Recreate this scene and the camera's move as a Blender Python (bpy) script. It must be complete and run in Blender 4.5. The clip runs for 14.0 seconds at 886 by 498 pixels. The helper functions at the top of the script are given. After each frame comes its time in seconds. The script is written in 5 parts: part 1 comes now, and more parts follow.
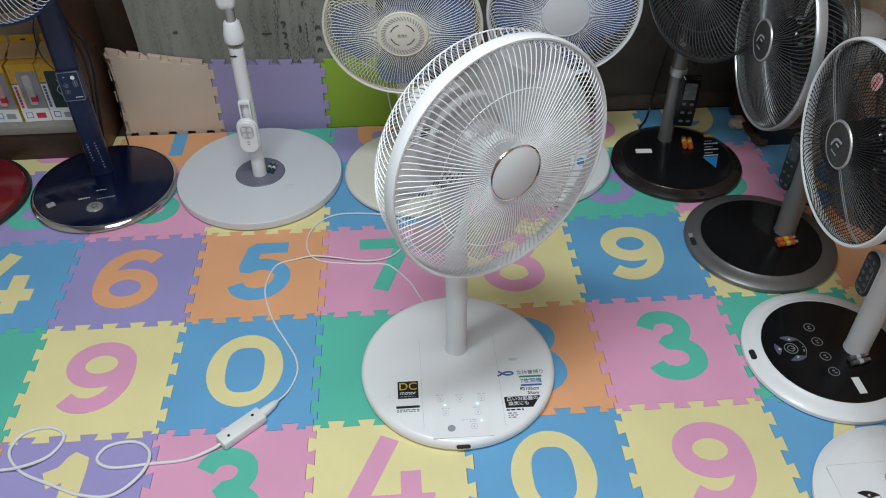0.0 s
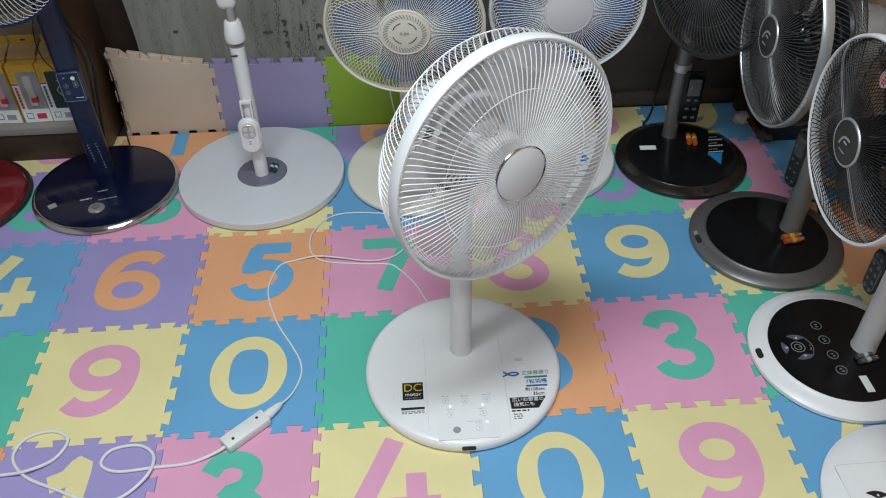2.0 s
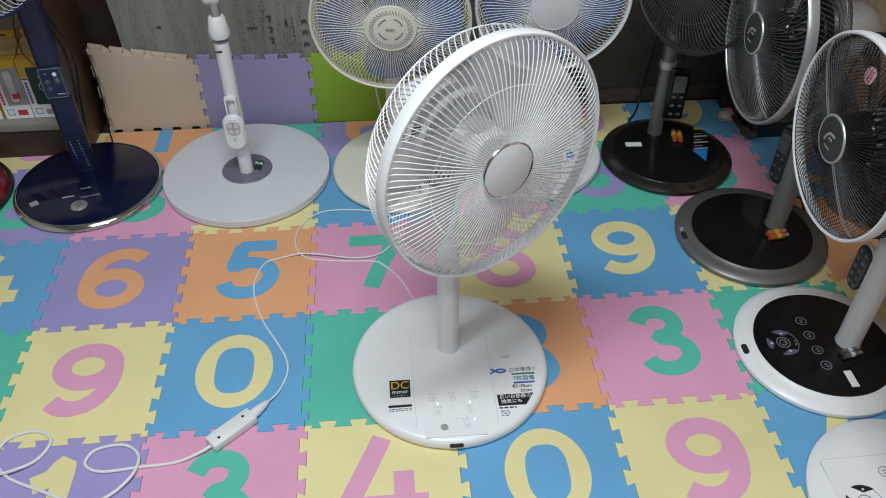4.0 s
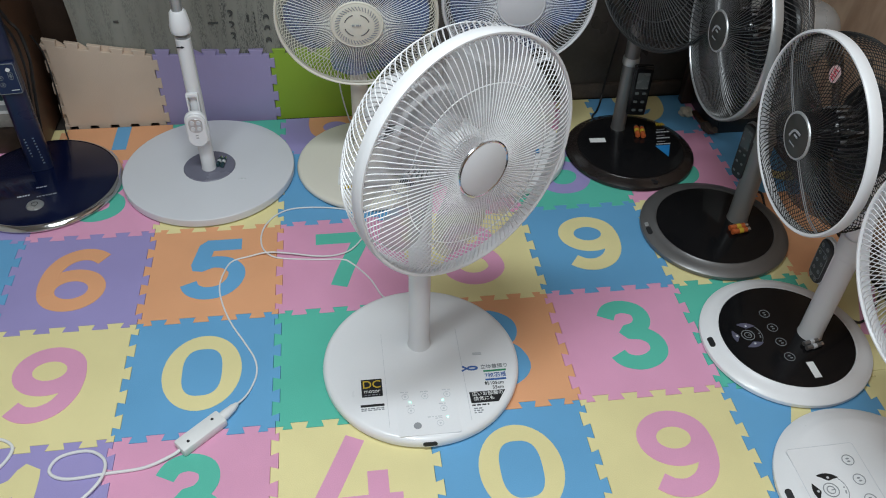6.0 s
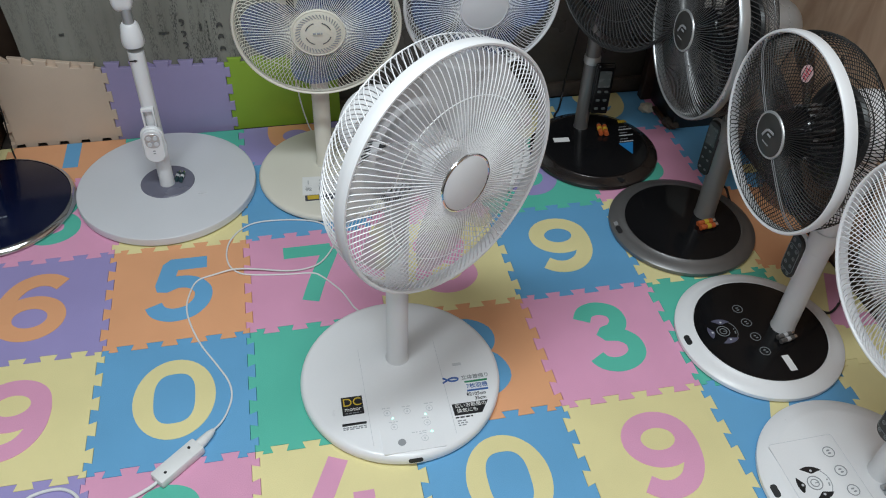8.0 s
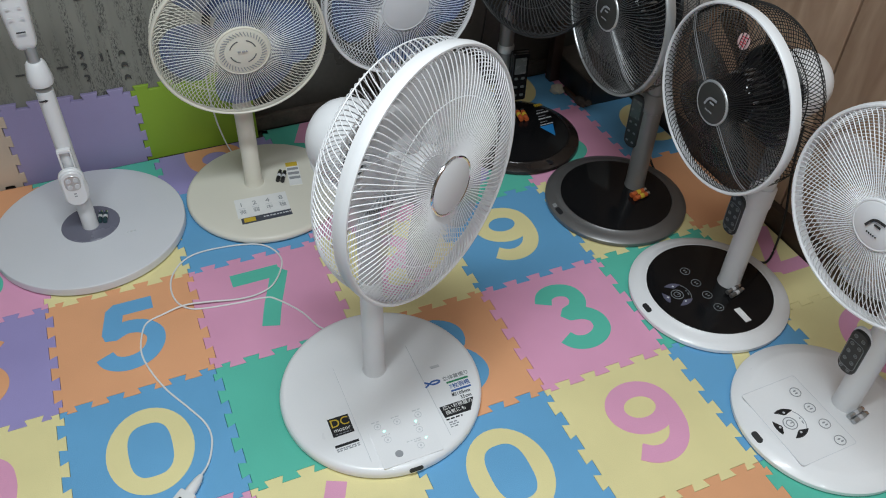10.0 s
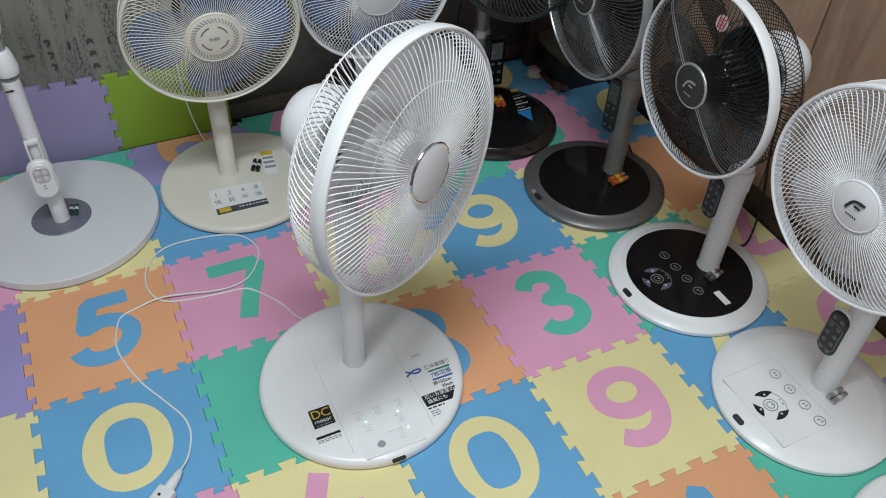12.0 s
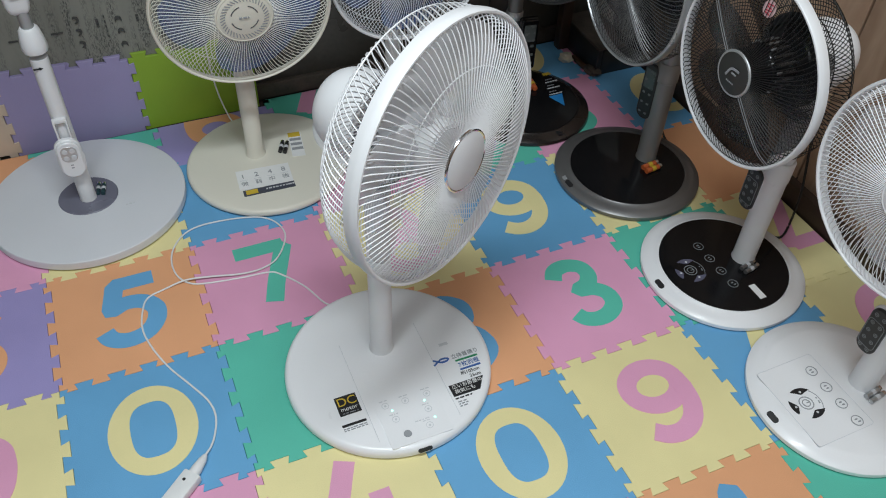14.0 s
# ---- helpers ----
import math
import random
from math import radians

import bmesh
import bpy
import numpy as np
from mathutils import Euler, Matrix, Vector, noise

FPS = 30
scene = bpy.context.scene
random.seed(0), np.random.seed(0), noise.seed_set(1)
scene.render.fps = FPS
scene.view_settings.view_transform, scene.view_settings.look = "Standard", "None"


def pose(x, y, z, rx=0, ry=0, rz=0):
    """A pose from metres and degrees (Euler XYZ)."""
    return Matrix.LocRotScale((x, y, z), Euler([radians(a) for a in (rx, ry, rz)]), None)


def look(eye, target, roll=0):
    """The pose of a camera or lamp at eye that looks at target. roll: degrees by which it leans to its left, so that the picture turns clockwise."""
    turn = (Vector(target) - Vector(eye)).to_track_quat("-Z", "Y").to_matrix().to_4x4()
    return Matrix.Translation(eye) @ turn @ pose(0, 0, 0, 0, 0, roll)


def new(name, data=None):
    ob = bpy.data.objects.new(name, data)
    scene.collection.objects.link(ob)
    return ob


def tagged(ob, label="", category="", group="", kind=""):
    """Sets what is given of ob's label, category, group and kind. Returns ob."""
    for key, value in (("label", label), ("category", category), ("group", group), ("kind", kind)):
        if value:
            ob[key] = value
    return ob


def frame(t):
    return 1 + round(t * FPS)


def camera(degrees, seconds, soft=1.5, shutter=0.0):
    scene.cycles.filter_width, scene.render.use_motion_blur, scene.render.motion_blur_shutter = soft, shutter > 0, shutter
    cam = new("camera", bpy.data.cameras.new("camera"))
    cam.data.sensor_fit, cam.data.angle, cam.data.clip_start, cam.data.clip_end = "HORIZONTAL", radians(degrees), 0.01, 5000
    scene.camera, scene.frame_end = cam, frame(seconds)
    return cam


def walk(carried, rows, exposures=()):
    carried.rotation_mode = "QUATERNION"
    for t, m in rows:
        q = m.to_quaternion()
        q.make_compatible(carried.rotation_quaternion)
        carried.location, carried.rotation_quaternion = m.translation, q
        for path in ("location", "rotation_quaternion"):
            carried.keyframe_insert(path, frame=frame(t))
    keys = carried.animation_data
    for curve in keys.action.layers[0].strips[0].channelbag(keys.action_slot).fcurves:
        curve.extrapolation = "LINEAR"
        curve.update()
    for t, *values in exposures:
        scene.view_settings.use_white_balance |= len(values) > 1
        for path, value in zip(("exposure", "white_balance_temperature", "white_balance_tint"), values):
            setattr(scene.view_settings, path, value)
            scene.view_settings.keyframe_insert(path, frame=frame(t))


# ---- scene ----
cam = camera(56.7, 14.0, soft=1.05)
# seconds, eye x y z, yaw, pitch, roll
ROWS = [
    (0.0, 0.5026, -0.6978, 1.3241, -3.24, -41.34, -0.55),
    (0.5, 0.5020, -0.6950, 1.3288, -3.17, -41.46, -0.65),
    (1.0, 0.5011, -0.6915, 1.3332, -3.16, -41.62, -0.84),
    (1.5, 0.5014, -0.6885, 1.3262, -3.12, -41.54, -1.00),
    (2.0, 0.4993, -0.6808, 1.3260, -3.06, -41.75, -1.04),
    (2.5, 0.4968, -0.6819, 1.3238, -3.07, -41.76, -0.98),
    (3.0, 0.4964, -0.6799, 1.3252, -3.30, -41.86, -0.88),
    (5.5, 0.4838, -0.6701, 1.3162, -7.42, -42.13, 1.37),
    (6.0, 0.4659, -0.6649, 1.3232, -8.69, -42.31, 2.00),
    (6.5, 0.4458, -0.6620, 1.3233, -10.25, -42.34, 2.68),
    (7.0, 0.4459, -0.6497, 1.3283, -11.30, -42.52, 2.90),
    (9.5, 0.3170, -0.5627, 1.3280, -20.80, -42.48, 2.22),
    (10.0, 0.2720, -0.5500, 1.3295, -24.69, -42.62, 2.33),
    (10.5, 0.2483, -0.5390, 1.3281, -27.05, -42.78, 2.83),
    (11.0, 0.2618, -0.5399, 1.3186, -27.81, -43.02, 2.92),
    (11.5, 0.2662, -0.5426, 1.3212, -27.69, -43.23, 2.95),
    (12.0, 0.2732, -0.5372, 1.3190, -26.92, -43.43, 2.97),
    (12.5, 0.2760, -0.5230, 1.3127, -26.17, -43.90, 2.97),
    (13.0, 0.2756, -0.5132, 1.3096, -25.46, -44.39, 2.84),
    (13.5, 0.2709, -0.5071, 1.3089, -25.07, -44.70, 2.75),
    (14.0, 0.2691, -0.5016, 1.3070, -25.05, -44.85, 2.74),
]
walk(cam, [(t, pose(x, y, z, 90 + p, 0, w) @ pose(0, 0, 0, 0, 0, r)) for t, x, y, z, w, p, r in ROWS],
     exposures=((0.0, 0.0), (3.0, 0.0), (6.5, -0.04), (11.0, -0.07), (14.0, -0.09)))

# ---- light: ceiling fluorescents of the shop, dim surroundings ----
world = bpy.data.worlds.new("world")
scene.world = world
world.use_nodes = True
world.node_tree.nodes["Background"].inputs[0].default_value = (0.55, 0.6, 0.7, 1)
world.node_tree.nodes["Background"].inputs[1].default_value = 0.15


def area_lamp(name, at, to, sx, sy, watts, colour):
    lamp = bpy.data.lights.new(name, "AREA")
    lamp.shape, lamp.size, lamp.size_y, lamp.energy, lamp.color = "RECTANGLE", sx, sy, watts, colour
    ob = new(name, lamp)
    ob.matrix_world = look(at, to)
    return ob


COOL = (0.90, 1.0, 1.04)
area_lamp("ceiling_tube_light", (0.27, -0.12, 2.36), (0.27, -0.12, 0), 1.2, 0.2, 39.5, COOL)
area_lamp("ceiling_tube_light", (0.5, -1.3, 2.36), (0.5, -1.3, 0), 1.2, 0.2, 18, COOL)


# ---- materials ----
def srgb(r, g, b):
    return tuple(((c / 255 + 0.055) / 1.055) ** 2.4 if c > 10 else c / 3294 for c in (r, g, b))


def material(name, colour, rough=0.5, metal=0.0, vary=0.06, scale=9.0, fine=220.0, bump=0.02, coat=0.0,
             wear=0.0, alpha=1.0, transmission=0.0, spread=0.0):
    m = bpy.data.materials.new(name)
    m.use_nodes = True
    nt = m.node_tree
    n, link = nt.nodes, nt.links.new
    b = n["Principled BSDF"]
    b.inputs["Metallic"].default_value = metal
    b.inputs["Coat Weight"].default_value = coat
    b.inputs["Coat Roughness"].default_value = 0.06
    b.inputs["Transmission Weight"].default_value = transmission
    b.inputs["Alpha"].default_value = alpha
    co = n.new("ShaderNodeTexCoord")
    big = n.new("ShaderNodeTexNoise")
    big.inputs["Scale"].default_value, big.inputs["Detail"].default_value = scale, 5
    link(co.outputs["Object"], big.inputs["Vector"])
    small = n.new("ShaderNodeTexNoise")
    small.inputs["Scale"].default_value, small.inputs["Detail"].default_value = fine, 3
    link(co.outputs["Object"], small.inputs["Vector"])
    add = n.new("ShaderNodeMath")
    add.operation = "MULTIPLY_ADD"
    link(small.outputs["Fac"], add.inputs[0])
    add.inputs[1].default_value = 0.35
    link(big.outputs["Fac"], add.inputs[2])
    ramp = n.new("ShaderNodeValToRGB")
    ramp.color_ramp.elements[0].position, ramp.color_ramp.elements[1].position = 0.4, 0.95
    ramp.color_ramp.elements[0].color = (*[min(1, c * (1 - vary)) for c in colour], 1)
    ramp.color_ramp.elements[1].color = (*[min(1, c * (1 + vary)) for c in colour], 1)
    link(add.outputs[0], ramp.inputs[0])
    out = ramp.outputs[0]
    if spread:
        info = n.new("ShaderNodeObjectInfo")
        hsv = n.new("ShaderNodeHueSaturation")
        mr = n.new("ShaderNodeMapRange")
        mr.inputs["To Min"].default_value, mr.inputs["To Max"].default_value = 1 - spread, 1 + spread
        link(info.outputs["Random"], mr.inputs["Value"])
        link(mr.outputs[0], hsv.inputs["Value"])
        link(out, hsv.inputs["Color"])
        out = hsv.outputs[0]
    link(out, b.inputs["Base Color"])
    r = n.new("ShaderNodeMapRange")
    r.inputs["From Min"].default_value, r.inputs["From Max"].default_value = 0.3, 0.75
    r.inputs["To Min"].default_value, r.inputs["To Max"].default_value = max(0.02, rough - 0.06 - wear), min(1, rough + 0.08 + wear)
    link(big.outputs["Fac"], r.inputs["Value"])
    link(r.outputs[0], b.inputs["Roughness"])
    if bump:
        bm_ = n.new("ShaderNodeBump")
        bm_.inputs["Strength"].default_value, bm_.inputs["Distance"].default_value = bump * 5, 0.001
        link(small.outputs["Fac"], bm_.inputs["Height"])
        link(bm_.outputs[0], b.inputs["Normal"])
    return m


FOAM = {k: material("foam_" + k, srgb(*c), 0.62, 0, 0.07, 5, 480, 0.09, spread=0.03) for k, c in dict(
    yellow=(226, 214, 158), pink=(221, 157, 189), blue=(100, 162, 206), teal=(88, 187, 166),
    orange=(225, 163, 120), purple=(156, 146, 198), beige=(200, 180, 162), lilac=(154, 144, 184), green=(140, 172, 52)).items()}
WHITE = material("white_plastic", (0.75, 0.75, 0.77), 0.38, 0, 0.02, 6, 300, 0.01)
WHITE_BASE = material("white_base_plastic", (0.81, 0.81, 0.83), 0.32, 0, 0.025, 5, 300, 0.008, coat=0.15)
WIRE_WHITE = material("white_coated_wire", (0.76, 0.76, 0.78), 0.35, 0, 0.03, 20, 300, 0)
VENT_DARK = material("dark_grey_vent", (0.10, 0.10, 0.105), 0.5, 0, 0.1, 30, 300, 0)
WIRE_PALE = material("pale_grey_wire", (0.56, 0.57, 0.60), 0.35, 0.0, 0.05, 30, 300, 0)
GREY_DISC = material("light_grey_plastic", (0.65, 0.66, 0.70), 0.42, 0, 0.03, 6, 300, 0.01)
CREAM = material("cream_plastic", (0.74, 0.71, 0.62), 0.4, 0, 0.03, 6, 300, 0.01)
BLACK_GLOSS = material("black_gloss_plastic", (0.007, 0.007, 0.008), 0.13, 0, 0.2, 8, 300, 0, coat=0.0)
BLACK_GLOSS.node_tree.nodes["Principled BSDF"].inputs["Specular IOR Level"].default_value = 0.28
# black wire lightened to grey: the light it catches is put into the colour
WIRE_LIT = material("black_wire_lit_grey", (0.07, 0.07, 0.072), 0.32, 0.2, 0.1, 20, 300, 0)
WIRE_BLACK = material("black_coated_wire", (0.005, 0.005, 0.005), 0.6, 0, 0.1, 20, 300, 0)
BLACK = material("black_plastic", (0.018, 0.018, 0.019), 0.4, 0, 0.15, 8, 300, 0.01)
BROWN_BLACK = material("dark_brown_gloss_plastic", (0.018, 0.0135, 0.0125), 0.24, 0, 0.1, 8, 300, 0, coat=0.4)
GUNMETAL = material("gunmetal_paint", (0.19, 0.185, 0.185), 0.34, 0.55, 0.06, 8, 500, 0.01)
# lighter copy of the gunmetal for the post, its highlight mixed into the colour
GUN_POST_LIT = material("gunmetal_tube_lit", (0.27, 0.265, 0.26), 0.36, 0.35, 0.06, 8, 500, 0.01)
SILVER = material("silver_paint", (0.42, 0.43, 0.44), 0.3, 0.6, 0.05, 8, 500, 0.01)
CHROME = material("chrome", (0.75, 0.76, 0.78), 0.1, 1.0, 0.03, 12, 300, 0)
BADGE_SILVER = material("pale_silver_badge", (0.74, 0.75, 0.78), 0.45, 0.1, 0.04, 14, 700, 0.01)
NAVY = material("navy_gloss_plastic", (0.003, 0.006, 0.028), 0.15, 0, 0.2, 6, 300, 0, coat=0.0)
NAVY_GUARD = material("navy_satin_plastic", (0.008, 0.016, 0.06), 0.35, 0, 0.1, 6, 300, 0.01)
NAVY_POST = material("navy_painted_tube", (0.007, 0.013, 0.045), 0.32, 0, 0.2, 8, 300, 0.01)
STRUT = material("satin_grey_strut", (0.28, 0.28, 0.29), 0.4, 0.6, 0.05, 30, 300, 0)
RED = material("red_gloss_plastic", (0.16, 0.008, 0.014), 0.14, 0, 0.15, 6, 300, 0, coat=0.6)
BLADE_WHITE = material("clear_white_fan_blade", (0.84, 0.84, 0.86), 0.35, 0, 0.03, 6, 300, 0, alpha=0.36)
BLADE_CLEAR = material("clear_fan_blade", (0.84, 0.84, 0.86), 0.35, 0, 0.03, 6, 300, 0, alpha=0.26)
BLADE_BLUE = material("translucent_blue_blade", (0.12, 0.21, 0.50), 0.25, 0, 0.08, 6, 300, 0, alpha=0.46)
BLADE_SMOKE = material("smoked_grey_blade", (0.02, 0.02, 0.022), 0.14, 0, 0.1, 6, 300, 0, alpha=0.50)
CORD = material("white_cord", (0.74, 0.74, 0.74), 0.5, 0, 0.04, 30, 300, 0.01)
BLACK_CORD = material("black_cord", (0.012, 0.012, 0.012), 0.5, 0, 0.1, 30, 300, 0.01)
INK_GREY = material("grey_print", (0.30, 0.31, 0.33), 0.5, 0, 0.05, 60, 300, 0)
INK_PALE = material("pale_grey_print", (0.60, 0.61, 0.64), 0.5, 0, 0.05, 60, 300, 0)
INK_SLATE = material("slate_print", (0.06, 0.066, 0.09), 0.45, 0, 0.1, 60, 300, 0)
INK_BLACK = material("black_print", (0.015, 0.015, 0.017), 0.4, 0, 0.1, 60, 300, 0)
INK_WHITE = material("white_print", (0.80, 0.80, 0.80), 0.5, 0, 0.04, 60, 300, 0)
INK_YELLOW = material("yellow_print", (0.60, 0.42, 0.04), 0.45, 0, 0.06, 60, 300, 0)
INK_BLUE = material("blue_print", (0.04, 0.12, 0.38), 0.45, 0, 0.06, 60, 300, 0)
INK_GREEN = material("green_print", (0.03, 0.26, 0.12), 0.45, 0, 0.06, 60, 300, 0)
INK_CYAN = material("cyan_print", (0.02, 0.22, 0.55), 0.4, 0, 0.06, 60, 300, 0)
INK_RED = material("red_print", (0.55, 0.04, 0.07), 0.45, 0, 0.06, 60, 300, 0)
PAPER = material("white_label", (0.80, 0.80, 0.80), 0.45, 0, 0.03, 60, 300, 0)
ORANGE_CELL = material("orange_battery_wrap", (0.46, 0.10, 0.03), 0.3, 0, 0.4, 120, 300, 0)
DARK_CELL = material("dark_green_battery_wrap", (0.02, 0.05, 0.06), 0.3, 0, 0.4, 120, 300, 0)
WOOD_DARK = material("dark_stained_wood", (0.042, 0.025, 0.017), 0.5, 0, 0.35, 14, 160, 0.05)
BADGE_DARK = material("matt_dark_badge", (0.030, 0.030, 0.028), 0.5, 0, 0.1, 30, 300, 0)
STICKER_PINK = material("pale_pink_sticker", (0.66, 0.45, 0.46), 0.5, 0, 0.05, 60, 300, 0)
STEEL = material("satin_steel_wire", (0.55, 0.56, 0.57), 0.38, 0.7, 0.05, 30, 300, 0)
KEY_DIM = material("dim_grey_keys", (0.20, 0.215, 0.225), 0.4, 0, 0.1, 60, 300, 0)
MARK_BLUE = material("dim_blue_print", (0.16, 0.22, 0.30), 0.4, 0, 0.1, 60, 300, 0)
WOOD_SIDE = material("brown_wood_panel", (0.10, 0.052, 0.030), 0.45, 0, 0.3, 10, 160, 0.05)
DUST = material("dusty_dark_lumber", (0.07, 0.055, 0.045), 0.8, 0, 0.4, 25, 160, 0.1)
WALL_BLACK = material("black_gloss_cabinet_front", (0.056, 0.050, 0.043), 0.34, 0, 0.35, 3, 90, 0.03, wear=0.08)
SUBFLOOR = material("dark_floorboards", (0.05, 0.04, 0.035), 0.6, 0, 0.2, 10, 160, 0.05)
PLASTER = material("off_white_plaster", (0.55, 0.52, 0.48), 0.8, 0, 0.06, 3, 120, 0.08)
LCD = material("grey_lcd", (0.10, 0.11, 0.11), 0.25, 0, 0.1, 60, 300, 0)
ROOT = material("pale_rubber", (0.62, 0.58, 0.48), 0.7, 0, 0.1, 30, 300, 0.05)


def glow(name, colour, strength):
    m = bpy.data.materials.new(name)
    m.use_nodes = True
    b = m.node_tree.nodes["Principled BSDF"]
    b.inputs["Base Color"].default_value = (*colour, 1)
    b.inputs["Emission Color"].default_value = (*colour, 1)
    b.inputs["Emission Strength"].default_value = strength
    return m


LED = glow("green_led", (0.25, 1.0, 0.7), 3.0)


def grained(name, dark, light, rough, stretch, scale):
    """Printed wood grain: noise drawn out along one axis."""
    m = bpy.data.materials.new(name)
    m.use_nodes = True
    n, link = m.node_tree.nodes, m.node_tree.links.new
    b = n["Principled BSDF"]
    co, mp = n.new("ShaderNodeTexCoord"), n.new("ShaderNodeMapping")
    mp.inputs["Scale"].default_value = stretch
    link(co.outputs["Object"], mp.inputs["Vector"])
    nz = n.new("ShaderNodeTexNoise")
    nz.inputs["Scale"].default_value, nz.inputs["Detail"].default_value, nz.inputs["Distortion"].default_value = scale, 8, 1.2
    link(mp.outputs[0], nz.inputs["Vector"])
    ramp = n.new("ShaderNodeValToRGB")
    ramp.color_ramp.elements[0].position, ramp.color_ramp.elements[1].position = 0.35, 0.68
    ramp.color_ramp.elements[0].color, ramp.color_ramp.elements[1].color = (*dark, 1), (*light, 1)
    link(nz.outputs["Fac"], ramp.inputs[0])
    link(ramp.outputs[0], b.inputs["Base Color"])
    b.inputs["Roughness"].default_value = rough
    bp = n.new("ShaderNodeBump")
    bp.inputs["Strength"].default_value, bp.inputs["Distance"].default_value = 0.15, 0.001
    link(nz.outputs["Fac"], bp.inputs["Height"])
    link(bp.outputs[0], b.inputs["Normal"])
    return m


WALL_WOOD = grained("greige_wood_grain_panel", (0.33, 0.205, 0.135), (0.50, 0.345, 0.24), 0.5, (3, 3, 0.6), 5)


def newsprint(name):
    """Grey newspaper with faint columns of text: rows of fine dashes broken by noise."""
    m = bpy.data.materials.new(name)
    m.use_nodes = True
    n, link = m.node_tree.nodes, m.node_tree.links.new
    b = n["Principled BSDF"]
    b.inputs["Roughness"].default_value = 0.85
    co = n.new("ShaderNodeTexCoord")
    mp = n.new("ShaderNodeMapping")
    mp.inputs["Scale"].default_value = (430, 1, 150)
    link(co.outputs["Object"], mp.inputs["Vector"])
    text = n.new("ShaderNodeTexNoise")
    text.inputs["Scale"].default_value, text.inputs["Detail"].default_value = 1.0, 2
    link(mp.outputs[0], text.inputs["Vector"])
    r1 = n.new("ShaderNodeMapRange")
    r1.inputs["From Min"].default_value, r1.inputs["From Max"].default_value = 0.44, 0.62
    link(text.outputs["Fac"], r1.inputs["Value"])
    # upright columns of print, unevenly inked, and a nearly blank left page
    mb = n.new("ShaderNodeMapping")
    mb.inputs["Scale"].default_value = (60, 1, 7)
    link(co.outputs["Object"], mb.inputs["Vector"])
    column = n.new("ShaderNodeTexNoise")
    column.inputs["Scale"].default_value, column.inputs["Detail"].default_value = 1.0, 1
    link(mb.outputs[0], column.inputs["Vector"])
    r2 = n.new("ShaderNodeMapRange")
    r2.inputs["From Min"].default_value, r2.inputs["From Max"].default_value = 0.40, 0.62
    link(column.outputs["Fac"], r2.inputs["Value"])
    sep = n.new("ShaderNodeSeparateXYZ")
    link(co.outputs["Object"], sep.inputs[0])
    page = n.new("ShaderNodeMapRange")
    page.inputs["From Min"].default_value, page.inputs["From Max"].default_value = 0.10, 0.135
    page.inputs["To Min"].default_value = 0.42
    link(sep.outputs["X"], page.inputs["Value"])
    part_ = n.new("ShaderNodeMath")
    part_.operation = "MULTIPLY"
    link(r2.outputs[0], part_.inputs[0])
    link(page.outputs[0], part_.inputs[1])
    mul = n.new("ShaderNodeMath")
    mul.operation = "MULTIPLY"
    link(r1.outputs[0], mul.inputs[0])
    link(part_.outputs[0], mul.inputs[1])
    stain = n.new("ShaderNodeTexNoise")
    stain.inputs["Scale"].default_value, stain.inputs["Detail"].default_value = 6, 4
    ms = n.new("ShaderNodeMapping")
    ms.inputs["Scale"].default_value = (2.6, 1, 0.5)
    link(co.outputs["Object"], ms.inputs["Vector"])
    link(ms.outputs[0], stain.inputs["Vector"])
    base = n.new("ShaderNodeValToRGB")
    base.color_ramp.elements[0].color, base.color_ramp.elements[1].color = (0.155, 0.152, 0.130, 1), (0.30, 0.297, 0.262, 1)
    link(stain.outputs["Fac"], base.inputs[0])
    mix = n.new("ShaderNodeMix")
    mix.data_type = "RGBA"
    mix.inputs["B"].default_value = (0.075, 0.075, 0.07, 1)
    link(mul.outputs[0], mix.inputs["Factor"])
    link(base.outputs[0], mix.inputs["A"])
    link(mix.outputs["Result"], b.inputs["Base Color"])
    return m


NEWS = newsprint("newsprint_paper")


# ---- mesh helpers ----
def part(name, bm, mat, parent=None, label="", smooth=True):
    me = bpy.data.meshes.new(name)
    bmesh.ops.recalc_face_normals(bm, faces=bm.faces)
    bm.to_mesh(me)
    bm.free()
    me.materials.append(mat)
    if smooth:
        me.shade_smooth()
        me.set_sharp_from_angle(angle=radians(38))
    ob = new(name, me)
    if parent:
        ob.parent = parent
    if label:
        ob["label"] = label
    return ob


def thing(name, m, label, category, group="", kind=""):
    ob = new(name)
    ob.empty_display_size = 0.05
    ob.matrix_world = m
    return tagged(ob, label, category, group, kind)


def lathe(profile, seg=64, m=None, bm=None, closed=False):
    """Turn (radius, height) pairs round the z axis."""
    bm = bm or bmesh.new()
    rings = []
    for r, z in profile:
        if r < 1e-6:
            rings.append([bm.verts.new((0, 0, z))])
        else:
            rings.append([bm.verts.new((r * math.cos(2 * math.pi * k / seg), r * math.sin(2 * math.pi * k / seg), z)) for k in range(seg)])
    pairs = list(zip(rings, rings[1:]))
    if closed:
        pairs.append((rings[-1], rings[0]))
    for a, b in pairs:
        for k in range(seg):
            k2 = (k + 1) % seg
            vs = []
            for v in (a[k % len(a)], a[k2 % len(a)], b[k2 % len(b)], b[k % len(b)]):
                if v not in vs:
                    vs.append(v)
            if len(vs) > 2:
                bm.faces.new(vs)
    if m is not None:
        bm.transform(m)
    return bm


